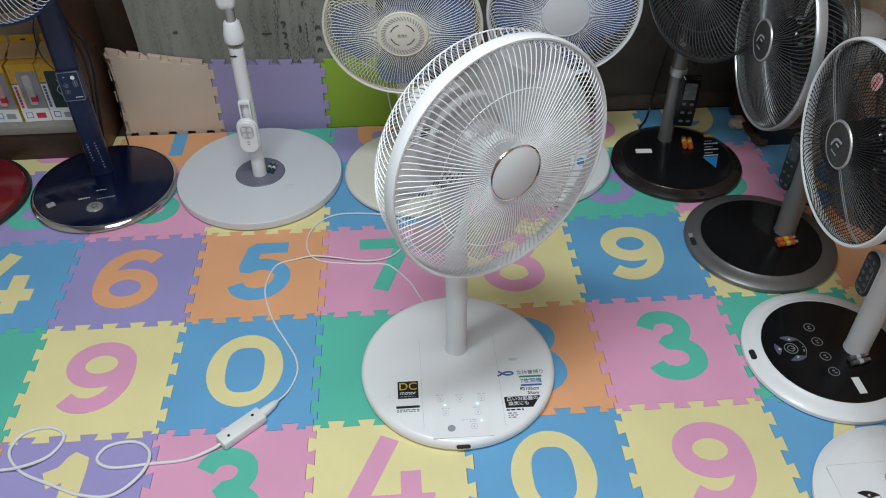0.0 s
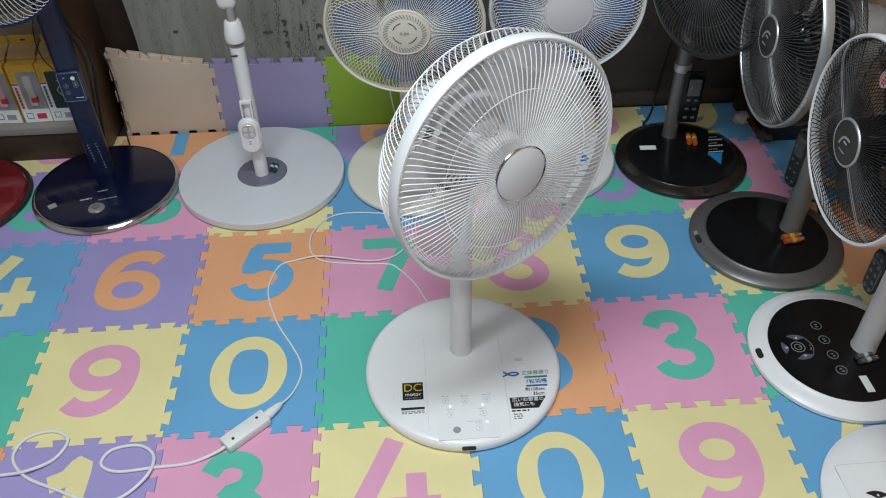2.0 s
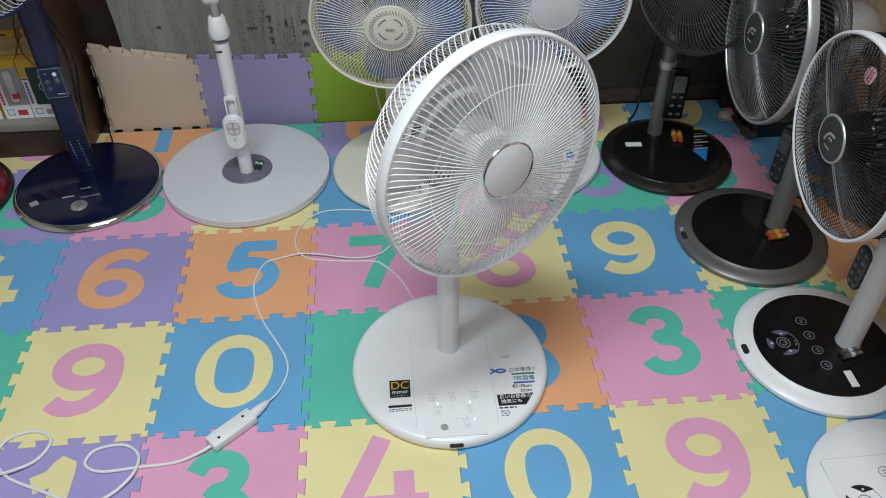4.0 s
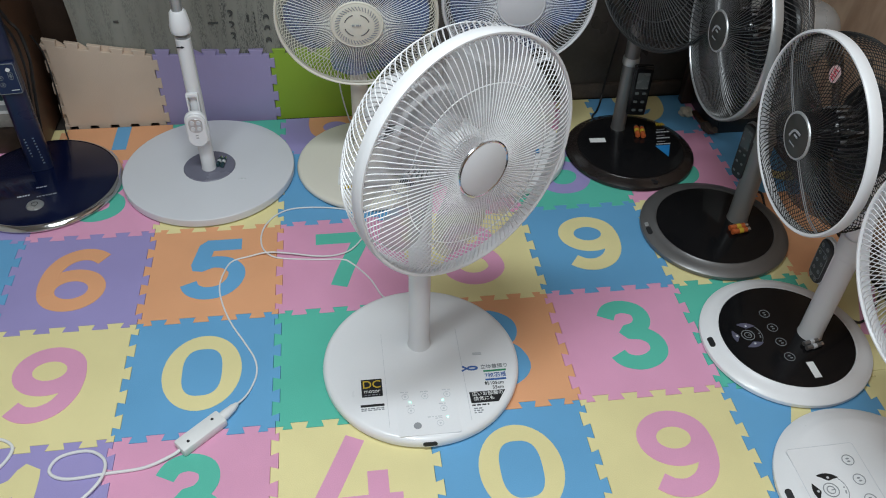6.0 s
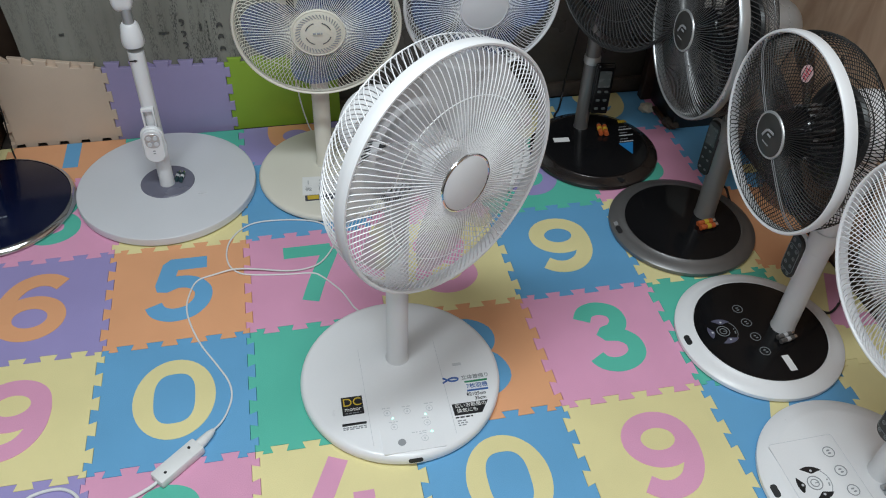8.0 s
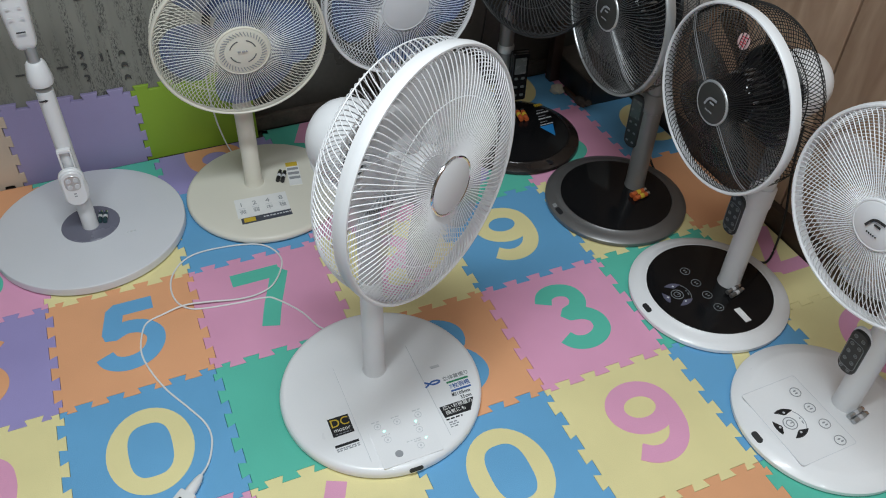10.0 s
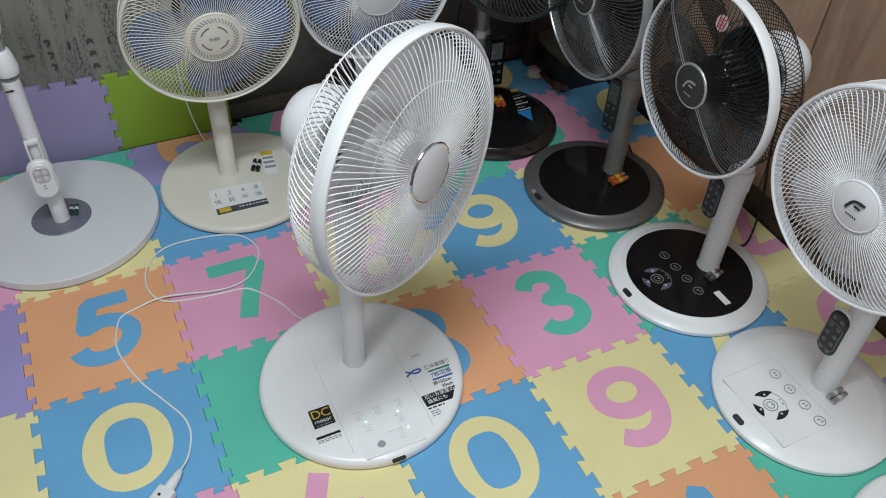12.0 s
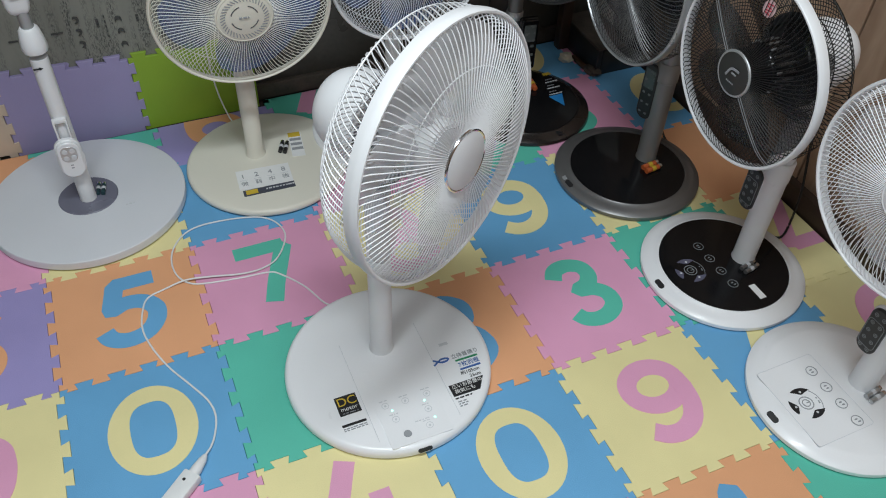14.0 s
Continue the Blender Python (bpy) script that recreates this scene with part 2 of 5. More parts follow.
def tube(bm, pts, radius, sides=5, taper=None, ends=True):
    pts = [Vector(p) for p in pts]
    prev = None
    first = None
    up = Vector((0.13, 0.21, 0.97))
    for i, p in enumerate(pts):
        t = (pts[min(i + 1, len(pts) - 1)] - pts[max(i - 1, 0)]).normalized()
        u = t.cross(up)
        if u.length < 0.15:
            u = t.cross(Vector((1, 0.1, 0)))
        u.normalize()
        v = t.cross(u)
        r = radius if taper is None else radius * taper[i]
        ring = [bm.verts.new(p + r * (math.cos(2 * math.pi * k / sides) * u + math.sin(2 * math.pi * k / sides) * v)) for k in range(sides)]
        if prev:
            for k in range(sides):
                bm.faces.new((prev[k], prev[(k + 1) % sides], ring[(k + 1) % sides], ring[k]))
        first = first or ring
        prev = ring
    if ends:
        bm.faces.new(first[::-1])
        bm.faces.new(prev)
    return bm


def smooth_path(pts, n=6):
    """Catmull-Rom through the points."""
    pts = [Vector(p) for p in pts]
    out = []
    for i in range(len(pts) - 1):
        a, b, c, d = pts[max(i - 1, 0)], pts[i], pts[i + 1], pts[min(i + 2, len(pts) - 1)]
        for k in range(n):
            t = k / n
            out.append(0.5 * (2 * b + (c - a) * t + (2 * a - 5 * b + 4 * c - d) * t * t + (3 * b - a - 3 * c + d) * t ** 3))
    return out + [pts[-1]]


def box(sx, sy, sz, m=None, bevel=0.0, seg=2, bm=None):
    """A box with its middle at the origin, edges rounded."""
    b2 = bmesh.new()
    bmesh.ops.create_cube(b2, size=1)
    bmesh.ops.scale(b2, vec=(sx, sy, sz), verts=b2.verts)
    if bevel:
        bmesh.ops.bevel(b2, geom=b2.edges[:], offset=bevel, segments=seg, affect="EDGES", profile=0.5)
    if m is not None:
        b2.transform(m)
    if bm is None:
        return b2
    me = bpy.data.meshes.new("scratch")
    b2.to_mesh(me)
    b2.free()
    bm.from_mesh(me)
    bpy.data.meshes.remove(me)
    return bm


def prism(outline, z0, z1, chamfer=0.0, bm=None, m=None):
    """A flat solid from a closed outline of (x, y), its upper edge chamfered."""
    bm = bm or bmesh.new()
    n = len(outline)

    def inset(d):
        res = []
        for i in range(n):
            a, b, c = Vector(outline[i - 1]), Vector(outline[i]), Vector(outline[(i + 1) % n])
            e1, e2 = (b - a).normalized(), (c - b).normalized()
            n1, n2 = Vector((-e1.y, e1.x)), Vector((-e2.y, e2.x))
            k = max(0.4, 1 + n1.dot(n2))
            res.append(b + (n1 + n2) / k * d)
        return res
    levels = [(outline, z0), (outline, z1 - chamfer)] + ([(inset(chamfer), z1)] if chamfer else [])
    rings = [[bm.verts.new((p[0], p[1], z)) for p in o] for o, z in levels]
    for a, b in zip(rings, rings[1:]):
        for i in range(n):
            bm.faces.new((a[i], a[(i + 1) % n], b[(i + 1) % n], b[i]))
    bm.faces.new(rings[-1])
    bm.faces.new(rings[0][::-1])
    if m is not None:
        bm.transform(m)
    return bm


def oval(rx, ry, n=28, cx=0.0, cy=0.0):
    return [(cx + rx * math.cos(2 * math.pi * k / n), cy + ry * math.sin(2 * math.pi * k / n)) for k in range(n)]


def pill(sx, sy, r, n=5):
    """Outline of a rounded rectangle."""
    out = []
    for qx, qy, a in ((1, 1, 0), (-1, 1, 90), (-1, -1, 180), (1, -1, 270)):
        for k in range(n + 1):
            t = radians(a + 90 * k / n)
            out.append((qx * (sx / 2 - r) + r * math.cos(t), qy * (sy / 2 - r) + r * math.sin(t)))
    return out


def stroke(path, half, z0, z1, closed=False, bm=None, lift=0.0):
    """A band of constant width along a path in the plane, as a solid."""
    bm = bm or bmesh.new()
    p = [Vector(q) for q in path]
    n = len(p)
    rings = []
    for i in range(n):
        a = p[i - 1] if (closed or i) else p[0]
        c = p[(i + 1) % n] if (closed or i < n - 1) else p[-1]
        t = (c - a).normalized()
        s = Vector((-t.y, t.x)) * half
        h = z1 + lift * i / n
        l, r = p[i] + s, p[i] - s
        rings.append([bm.verts.new((q.x, q.y, z)) for q, z in ((l, z0), (l, h), (r, h), (r, z0))])
    for i in range(n if closed else n - 1):
        a, b = rings[i], rings[(i + 1) % n]
        for k in range(4):
            bm.faces.new((a[k], a[(k + 1) % 4], b[(k + 1) % 4], b[k]))
    if not closed:
        bm.faces.new(rings[0])
        bm.faces.new(rings[-1][::-1])
    return bm


def text_mesh(words, size, depth=0.0003):
    cu = bpy.data.curves.new("letters", "FONT")
    cu.body, cu.size, cu.extrude, cu.align_x, cu.align_y = words, size, depth, "CENTER", "CENTER"
    ob = bpy.data.objects.new("letters", cu)
    scene.collection.objects.link(ob)
    me = bpy.data.meshes.new_from_object(ob.evaluated_get(bpy.context.evaluated_depsgraph_get()))
    bpy.data.objects.remove(ob)
    bm = bmesh.new()
    bm.from_mesh(me)
    bpy.data.meshes.remove(me)
    return bm


# ---- structure ----
def slab(name, x0, x1, y0, y1, z0, z1, mat, label="", bevel=0.0, parent=None):
    return part(name, box(x1 - x0, y1 - y0, z1 - z0, Matrix.Translation(((x0 + x1) / 2, (y0 + y1) / 2, (z0 + z1) / 2)), bevel), mat, parent, label)


def structure(name, x0, x1, y0, y1, z0, z1, mat, label, category):
    return tagged(slab(name, x0, x1, y0, y1, z0, z1, mat), label, category, kind="structure")


floor = structure("floor", -1.9, 1.712, -2.7, 1.5, -0.06, -0.013, SUBFLOOR, "dark floor under a puzzle mat of foam tiles", "floor")
structure("ceiling", -1.9, 1.9, -2.7, 1.7, 2.4, 2.5, PLASTER, "plain off-white shop ceiling", "ceiling")
structure("wall_west", -2.0, -1.9, -2.7, 1.7, -0.06, 2.4, PLASTER, "plain plastered wall", "wall")
structure("wall_south", -1.9, 1.9, -2.8, -2.7, -0.06, 2.4, PLASTER, "plain plastered wall", "wall")
structure("wall_north", -1.9, 1.9, 1.5, 1.6, -0.06, 2.4, WOOD_DARK, "dark wall behind the row of fans", "wall")

# the side wall of wood-grain panels with open seams and a dark skirting
wall_east = structure("wall_east", 1.712, 1.9, -2.7, 1.5, -0.06, 2.4, WOOD_DARK, "wall of greige wood-grain panels with dark seams", "wall")
y = -2.7
for y1 in (-1.25, -0.35, 0.552, 1.45):
    slab("panel", 1.695, 1.712, y + 0.003, y1 - 0.003, 0.05, 2.4, WALL_WOOD, "greige wood-grain wall panel", 0.0015, wall_east)
    y = y1
tagged(slab("baseboard", 1.672, 1.712, -2.7, 1.2, -0.013, 0.055, WOOD_DARK, "", 0.003), "dark brown wooden skirting board", "baseboard", kind="structure")

# black cabinet front in the far corner, with a lower rail
cab = structure("cabinet_front", 0.20, 1.70, 1.415, 1.5, -0.013, 1.6, WALL_BLACK, "dark glossy cabinet front behind the fans", "cabinet")
slab("plinth_rail", 0.20, 1.70, 1.398, 1.415, 0.0, 0.045, DUST, "black plinth rail", 0.004, cab)

# ---- foam tiles: jigsaw edges, numbers let in ----
U = 0.30
TEETH = 5


def jig(a, b, flip, phase):
    """Zigzag of dovetail teeth from a to b (first point included, last left out)."""
    a, b = Vector(a), Vector(b)
    t = (b - a).normalized()
    s = Vector((-t.y, t.x))
    pts = [a]
    step = U / (2 * TEETH)
    for k in range(2 * TEETH):
        side = (1 if (k + phase) % 2 else -1) * flip * 0.0075
        lo = k * step - 0.0025 if k else 0.013
        hi = (k + 1) * step + 0.0025 if k < 2 * TEETH - 1 else U - 0.013
        if k == 0:
            pts.append(a + t * (lo + 0.002))
        pts += [a + t * lo + s * side, a + t * hi + s * side]
    pts.append(a + t * (hi - 0.002))
    return pts


def tile_outline(i, j, gap=0.0003):
    x0, y0, x1, y1 = i * U, j * U, (i + 1) * U, (j + 1) * U
    bottom = jig((x0, y0), (x1, y0), 1, (i + j) % 2)
    right = jig((x1, y0), (x1, y1), 1, (i + 1 + j) % 2)
    top = jig((x0, y1), (x1, y1), 1, (i + j + 1) % 2) + [Vector((x1, y1))]
    left = jig((x0, y0), (x0, y1), 1, (i + j) % 2) + [Vector((x0, y1))]
    o = bottom + right + top[:0:-1] + left[:0:-1]
    c = Vector(((x0 + x1) / 2, (y0 + y1) / 2))
    return [q - c - (q - c) * gap / 0.15 for q in o]


DIGITS = {
    "1": [(.34, .70), (.46, .76), (.54, .86), (.54, .50), (.54, .14)],
    "2": [(.27, .66), (.31, .79), (.46, .86), (.62, .81), (.68, .68), (.60, .53), (.44, .36), (.29, .18), (.50, .17), (.74, .17)],
    "3": [(.27, .72), (.34, .82), (.48, .85), (.62, .79), (.65, .67), (.58, .57), (.46, .53), (.46, .52), (.60, .49), (.70, .40), (.70, .27), (.60, .18), (.46, .15), (.33, .19), (.27, .27)],
    "4": [[(.50, .88), (.38, .62), (.26, .36), (.27, .35), (.52, .35), (.80, .35)], [(.64, .60), (.64, .38), (.64, .13)]],
    "5": [(.72, .82), (.56, .82), (.40, .82), (.39, .82), (.36, .68), (.33, .54), (.34, .53), (.46, .58), (.60, .55), (.69, .44), (.67, .30), (.57, .19), (.42, .16), (.30, .21), (.25, .30)],
    "7": [(.26, .81), (.48, .81), (.72, .81), (.72, .80), (.64, .60), (.55, .38), (.47, .14)],
    "8": [(.50, .53), (.36, .61), (.35, .75), (.50, .84), (.65, .75), (.64, .61), (.50, .53), (.34, .44), (.30, .28), (.42, .17), (.58, .17), (.70, .28), (.66, .44), (.52, .525)],
}
# a nine is an oval ring with a tail; a six is the same shape turned upside down
RING = [(0.507 + 0.226 * math.cos(radians(t)), 0.648 + 0.192 * math.sin(radians(t))) for t in range(0, 376, 15)]
DIGITS["9"] = [RING, [(.733, .66), (.742, .54), (.715, .38), (.63, .245), (.50, .178), (.37, .19), (.275, .255)]]
DIGITS["6"] = [[(1 - u, 1 - v) for u, v in run] for run in DIGITS["9"]]


def digit_mesh(d):
    if d == "0":
        bm = bmesh.new()
        n = 40
        rings = []
        for k in range(n):
            a = 2 * math.pi * k / n
            ca, sa = math.cos(a), math.sin(a)
            sq = lambda v: math.copysign(abs(v) ** 0.72, v)
            o, q = (0.265 * U * ca, 0.325 * U * sa), (0.133 * U * sq(ca), 0.202 * U * sq(sa))
            rings.append([bm.verts.new((*v, z)) for v, z in ((o, -0.01), (o, 0.0005), (q, 0.0005), (q, -0.01))])
        for k in range(n):
            a, b = rings[k], rings[(k + 1) % n]
            for e in range(4):
                bm.faces.new((a[e], a[(e + 1) % 4], b[(e + 1) % 4], b[e]))
    else:
        kx, ky = {"3": (0.70, 0.765), "9": (0.78, 0.765), "6": (0.81, 0.815), "4": (0.9, 0.9), "5": (0.80, 0.805), "7": (0.80, 0.81)}.get(d, (0.87, 0.87))
        bm = bmesh.new()
        for n, run in enumerate(DIGITS[d] if isinstance(DIGITS[d][0], list) else [DIGITS[d]]):
            path = [((q.x - 0.5) * U * kx, (q.y - 0.5) * U * ky) for q in smooth_path([(*p, 0) for p in run], 5)]
            path = [q for k, q in enumerate(path) if not k or (Vector(q) - Vector(path[k - 1])).length > 0.002]
            stroke(path, 0.0190, -0.01, 0.0004 + 0.0005 * n, lift=0.0004, bm=bm)
    bmesh.ops.recalc_face_normals(bm, faces=bm.faces)
    me = bpy.data.meshes.new("number_inlay")
    bm.to_mesh(me)
    bm.free()
    return me


# row by row, nearest last: colour, number, number's colour
B, P, T, Y, O, V = "blue", "pink", "teal", "yellow", "orange", "purple"
MAT_PLAN = {
    4: {-3: (P, "", ""), -2: (Y, "2", P), -1: (O, "1", B), 0: (T, "", ""), 1: (V, "6", O), 2: (T, "4", P), 3: (Y, "8", P), 4: (B, "9", Y), 5: (P, "", "")},
    3: {-3: (B, "", ""), -2: (V, "6", T), -1: (P, "3", T), 0: (Y, "", ""), 1: (B, "", ""), 2: (P, "", ""), 3: (T, "5", V), 4: (P, "3", T), 5: (B, "0", Y)},
    2: {-3: (O, "", ""), -2: (B, "4", Y), -1: (V, "6", O), 0: (O, "5", B), 1: (P, "7", T), 2: (Y, "8", P), 3: (B, "9", Y), 4: (Y, "2", T), 5: (O, "", "")},
    1: {-3: (P, "", ""), -2: (T, "", ""), -1: (Y, "9", P), 0: (B, "0", Y), 1: (T, "", ""), 2: (O, "8", B), 3: (P, "3", T), 4: (T, "", ""), 5: (Y, "4", P)},
    0: {-3: (Y, "", ""), -2: (O, "", ""), -1: (V, "1", Y), 0: (P, "3", T), 1: (Y, "4", P), 2: (B, "0", Y), 3: (Y, "9", P), 4: (B, "4", Y), 5: (Y, "6", P)},
    -1: {-3: (B, "", ""), -2: (P, "", ""), -1: (T, "", ""), 0: (B, "", ""), 1: (V, "", ""), 2: (P, "7", T), 3: (O, "1", B), 4: (T, "", ""), 5: (V, "", "")},
    -2: {-3: (T, "", ""), -2: (Y, "", ""), -1: (O, "", ""), 0: (V, "", ""), 1: (P, "", ""), 2: (Y, "", ""), 3: (B, "", ""), 4: (P, "", ""), 5: (O, "", "")},
}
# the numbers do not sit quite in the middle of their tiles: column, row
SEAT = {(3, 2): (-0.0055, 0.0082), (3, 1): (0.0108, 0.0109), (0, 1): (-0.0005, 0.0024), (-1, 1): (-0.0062, 0.0028), (-1, 2): (-0.0067, 0.0057),
        (0, 2): (0.0070, 0.0108), (3, 0): (0.0074, 0.0081), (2, 0): (0.0035, 0.0075), (1, 2): (-0.008, 0.010), (0, 0): (0.002, 0.008), (1, 0): (0.0, 0.006)}
digit_cache, tile_cache = {}, {}


def recoloured(me, mat):
    me = me.copy()
    me.materials.clear()
    me.materials.append(mat)
    return me


def foam_tile(i, j, ground, digit, ink):
    o = tile_outline(i, j)
    cut = 1.668 - (i + 0.5) * U
    if i == 5:
        o = [Vector((min(q.x, cut), q.y)) for q in o]
        o = [q for k, q in enumerate(o) if (q - o[k - 1]).length > 1e-5]
    if j == 4:
        edge = (1.366 if i < 2 else 1.394) - (j + 0.5) * U
        o = [Vector((q.x, min(q.y, edge))) for q in o]
        o = [q for k, q in enumerate(o) if (q - o[k - 1]).length > 1e-5]
    key = (ground, i == 5, (i + j) % 2, j == 4, i < 2)
    if key not in tile_cache:
        ob = part("foam_tile", prism([(q.x, q.y) for q in o], -0.0125, 0.0, 0.0006), FOAM[ground], floor, smooth=False)
        tile_cache[key] = ob.data
    else:
        ob = new("foam_tile", tile_cache[key])
        ob.parent = floor
    ob.location = ((i + 0.5) * U, (j + 0.5) * U, 0)
    if digit and not (i == 5 or j == 4):
        if (digit, ink) not in digit_cache:
            digit_cache[digit, ink] = recoloured(digit_mesh(digit), FOAM[ink])
        nb = new("number_inlay", digit_cache[digit, ink])
        nb.parent = ob
        nb.location = (*SEAT.get((i, j), (0.0, 0.004)), 0)
    elif digit:
        bm = bmesh.new()
        bm.from_mesh(digit_mesh(digit))
        lim, axis = (cut - 0.001, 0) if i == 5 else ((1.365 if i < 2 else 1.393) - (j + 0.5) * U, 1)
        no = (1, 0, 0) if axis == 0 else (0, 1, 0)
        bmesh.ops.bisect_plane(bm, geom=bm.verts[:] + bm.edges[:] + bm.faces[:], plane_co=[lim * v for v in no], plane_no=no, clear_outer=True)
        part("number_inlay", bm, FOAM[ink], ob, smooth=False)
    return ob


# ---- electric fans ----
def head_matrix(base_m, centre, az, el):
    """Frame of a fan's head in its thing: z along the axis to the front, y up."""
    a, e = radians(az), radians(el)
    n = Vector((math.cos(e) * math.cos(a), math.cos(e) * math.sin(a), math.sin(e)))
    u = Vector((-math.sin(a), math.cos(a), 0))
    v = n.cross(u)
    m = Matrix((u, v, n)).transposed().to_4x4()
    m.translation = centre
    return base_m.inverted() @ m


def wires(n, profile, swirl, radius, hm, sides=4, start=0.0, power=2.0):
    """n bent wires along a (radius, height) profile, turned by swirl degrees towards the rim."""
    bm = bmesh.new()
    for k in range(n):
        a0 = 2 * math.pi * k / n + start
        pts = []
        for q, (r, h) in enumerate(profile):
            a = a0 + radians(swirl) * (q / (len(profile) - 1)) ** power
            pts.append((r * math.cos(a), r * math.sin(a), h))
        tube(bm, pts, radius, sides, ends=False)
    bm.transform(hm)
    return bm


def hoop(r, h, radius, hm, seg=96, sides=6):
    prof = [(r + radius * math.cos(2 * math.pi * k / sides), h + radius * math.sin(2 * math.pi * k / sides)) for k in range(sides)]
    return lathe(prof, seg, hm, closed=True)


def blade_mesh(r0, r1, span, pitch, hm, turn, h, rake=18, root=0.72):
    """One swept blade, thin but solid."""
    bm = bmesh.new()
    nr, na = 9, 7
    top, low = [], []
    for a in range(nr + 1):
        f = a / nr
        r = r0 + (r1 - r0) * f
        wide = radians(span) * (0.72 + 0.42 * math.sin(math.pi * min(1, 0.15 + f * 0.75))) * (1 - (1 - root / 0.72) * max(0.0, 1 - f / 0.4))
        if a == nr:
            wide *= 0.78
        rt, rl = [], []
        for b in range(na + 1):
            g = b / na - 0.5
            ang = turn + radians(rake) * f + wide * g
            z = h + r * wide * g * math.tan(radians(pitch)) * (1.0 - 0.35 * f) + 0.006 * (1 - 4 * g * g)
            rt.append(bm.verts.new((r * math.cos(ang), r * math.sin(ang), z)))
            rl.append(bm.verts.new((r * math.cos(ang), r * math.sin(ang), z - 0.0014)))
        top.append(rt)
        low.append(rl)
    for a in range(nr):
        for b in range(na):
            bm.faces.new((top[a][b], top[a + 1][b], top[a + 1][b + 1], top[a][b + 1]))
            bm.faces.new((low[a][b], low[a][b + 1], low[a + 1][b + 1], low[a + 1][b]))
    for a in range(nr):
        bm.faces.new((top[a][0], low[a][0], low[a + 1][0], top[a + 1][0]))
        bm.faces.new((top[a][na], top[a + 1][na], low[a + 1][na], low[a][na]))
    for b in range(na):
        bm.faces.new((top[0][b], top[0][b + 1], low[0][b + 1], low[0][b]))
        bm.faces.new((top[nr][b], low[nr][b], low[nr][b + 1], top[nr][b + 1]))
    bm.transform(hm)
    return bm


def curve_profile(points, n):
    return [(p.x, p.y) for p in smooth_path([(a, b, 0) for a, b in points], n)]


def fan_head(fan, hm, R, ring, wire, housing, badge, blade, blades=5, nfront=96, nrear=72, rb=0.05, swirl=8,
             depth=0.085, dome=0.022, ring_w=0.02, hoops=(0.62,), wire_r=0.0011, rim=None, hub=None, rear_swirl=-24, long=0.11, hr=0.062, vent=None, plate=None, hub_r=0.042, span=330, vent_r=(0.0485, 0.0655), root=0.72, bend=4.0):
    front = curve_profile([(rb * 0.96, dome), (R * 0.45, dome * 0.93), (R * 0.75, dome * 0.66), (R * 0.93, dome * 0.25), (R - 0.0025, 0.0)], 3)
    fg = part("front_grille", wires(nfront, front, swirl, wire_r, hm, power=bend), wire, fan)
    for q in hoops:
        hz = dome * (1 - q ** 3) - wire_r
        part("grille_hoop", hoop(R * q, hz, wire_r * 0.9, hm), wire, fg)
    rear = curve_profile([(R - 0.004, -0.008), (R * 0.99, -depth * 0.5), (R * 0.93, -depth * 0.82), (R * 0.8, -depth), (R * 0.6, -depth * 1.06), (0.080, -depth * 1.08)], 3)
    rg = part("rear_grille", wires(nrear, rear, rear_swirl, wire_r, hm, power=1.0), wire, fan)
    part("motor_plate", lathe([(0, -depth * 1.0), (vent_r[0] - 0.0025, -depth * 1.0), (vent_r[0] - 0.0005, -depth * 1.05), (vent_r[1] + 0.0005, -depth * 1.05), (vent_r[1] + 0.0025, -depth * 1.0), (0.080, -depth * 1.02), (0.084, -depth * 1.08), (0.080, -depth * 1.13), (0, -depth * 1.13)], 56, hm), plate or housing, fan)
    part("vent_ring", lathe([(vent_r[0], -depth * 1.04), (vent_r[1], -depth * 1.04), (vent_r[1], -depth * 1.06), (vent_r[0], -depth * 1.06)], 48, hm, closed=True), vent or BLACK, fan)
    part("grille_hoop", hoop(R * 0.955, -depth * 0.74, wire_r * 1.3, hm), wire, rg)
    part("grille_hoop", hoop(R * 0.55, -depth * 1.08, wire_r * 1.3, hm), wire, rg)
    w = ring_w
    prof = [(R - 0.0032, 0.0015), (R - 0.001, 0.0042), (R + 0.0015, 0.0042), (R + 0.0036, 0.0015), (R + 0.0038, -w * 0.5), (R + 0.002, -w), (R - 0.002, -w), (R - 0.0035, -w * 0.5)]
    part("guard_ring", lathe(prof, 128, hm, closed=True), ring, fan)
    bd = part("badge", lathe([(0, dome + 0.0045), (rb * 0.86, dome + 0.0045), (rb * 0.93, dome + 0.003), (rb * 0.95, dome - 0.002), (rb * 0.9, dome - 0.006), (0, dome - 0.006)], 56, hm), badge, fg)
    part("badge_rim", hoop(rb * 0.96, dome + 0.001, 0.0028, hm, 64, 8), rim or ring, fg)
    # motor housing: a rounded bell behind the rear grille
    bell = [(0, -depth * 1.1), (hr * 0.9, -depth * 1.1), (hr, -depth * 1.14), (hr + 0.004, -depth * 1.12 - long * 0.35),
            (hr, -depth * 1.12 - long * 0.7), (hr * 0.75, -depth * 1.12 - long * 0.94), (hr * 0.35, -depth * 1.12 - long), (0, -depth * 1.12 - long)]
    part("motor_housing", lathe(curve_profile(bell, 3)[:-1] + [(0, bell[-1][1])], 48, hm), housing, fan)
    part("rotor_hub", lathe([(0, -depth * 0.06), (hub_r * 0.5, -depth * 0.07), (hub_r * 0.9, -depth * 0.12), (hub_r, -depth * 0.22), (hub_r, -depth * 0.42), (hub_r * 1.1, -depth * 0.44), (hub_r * 1.1, -depth * 0.72), (0, -depth * 0.72)], 40, hm), hub or blade, fan)
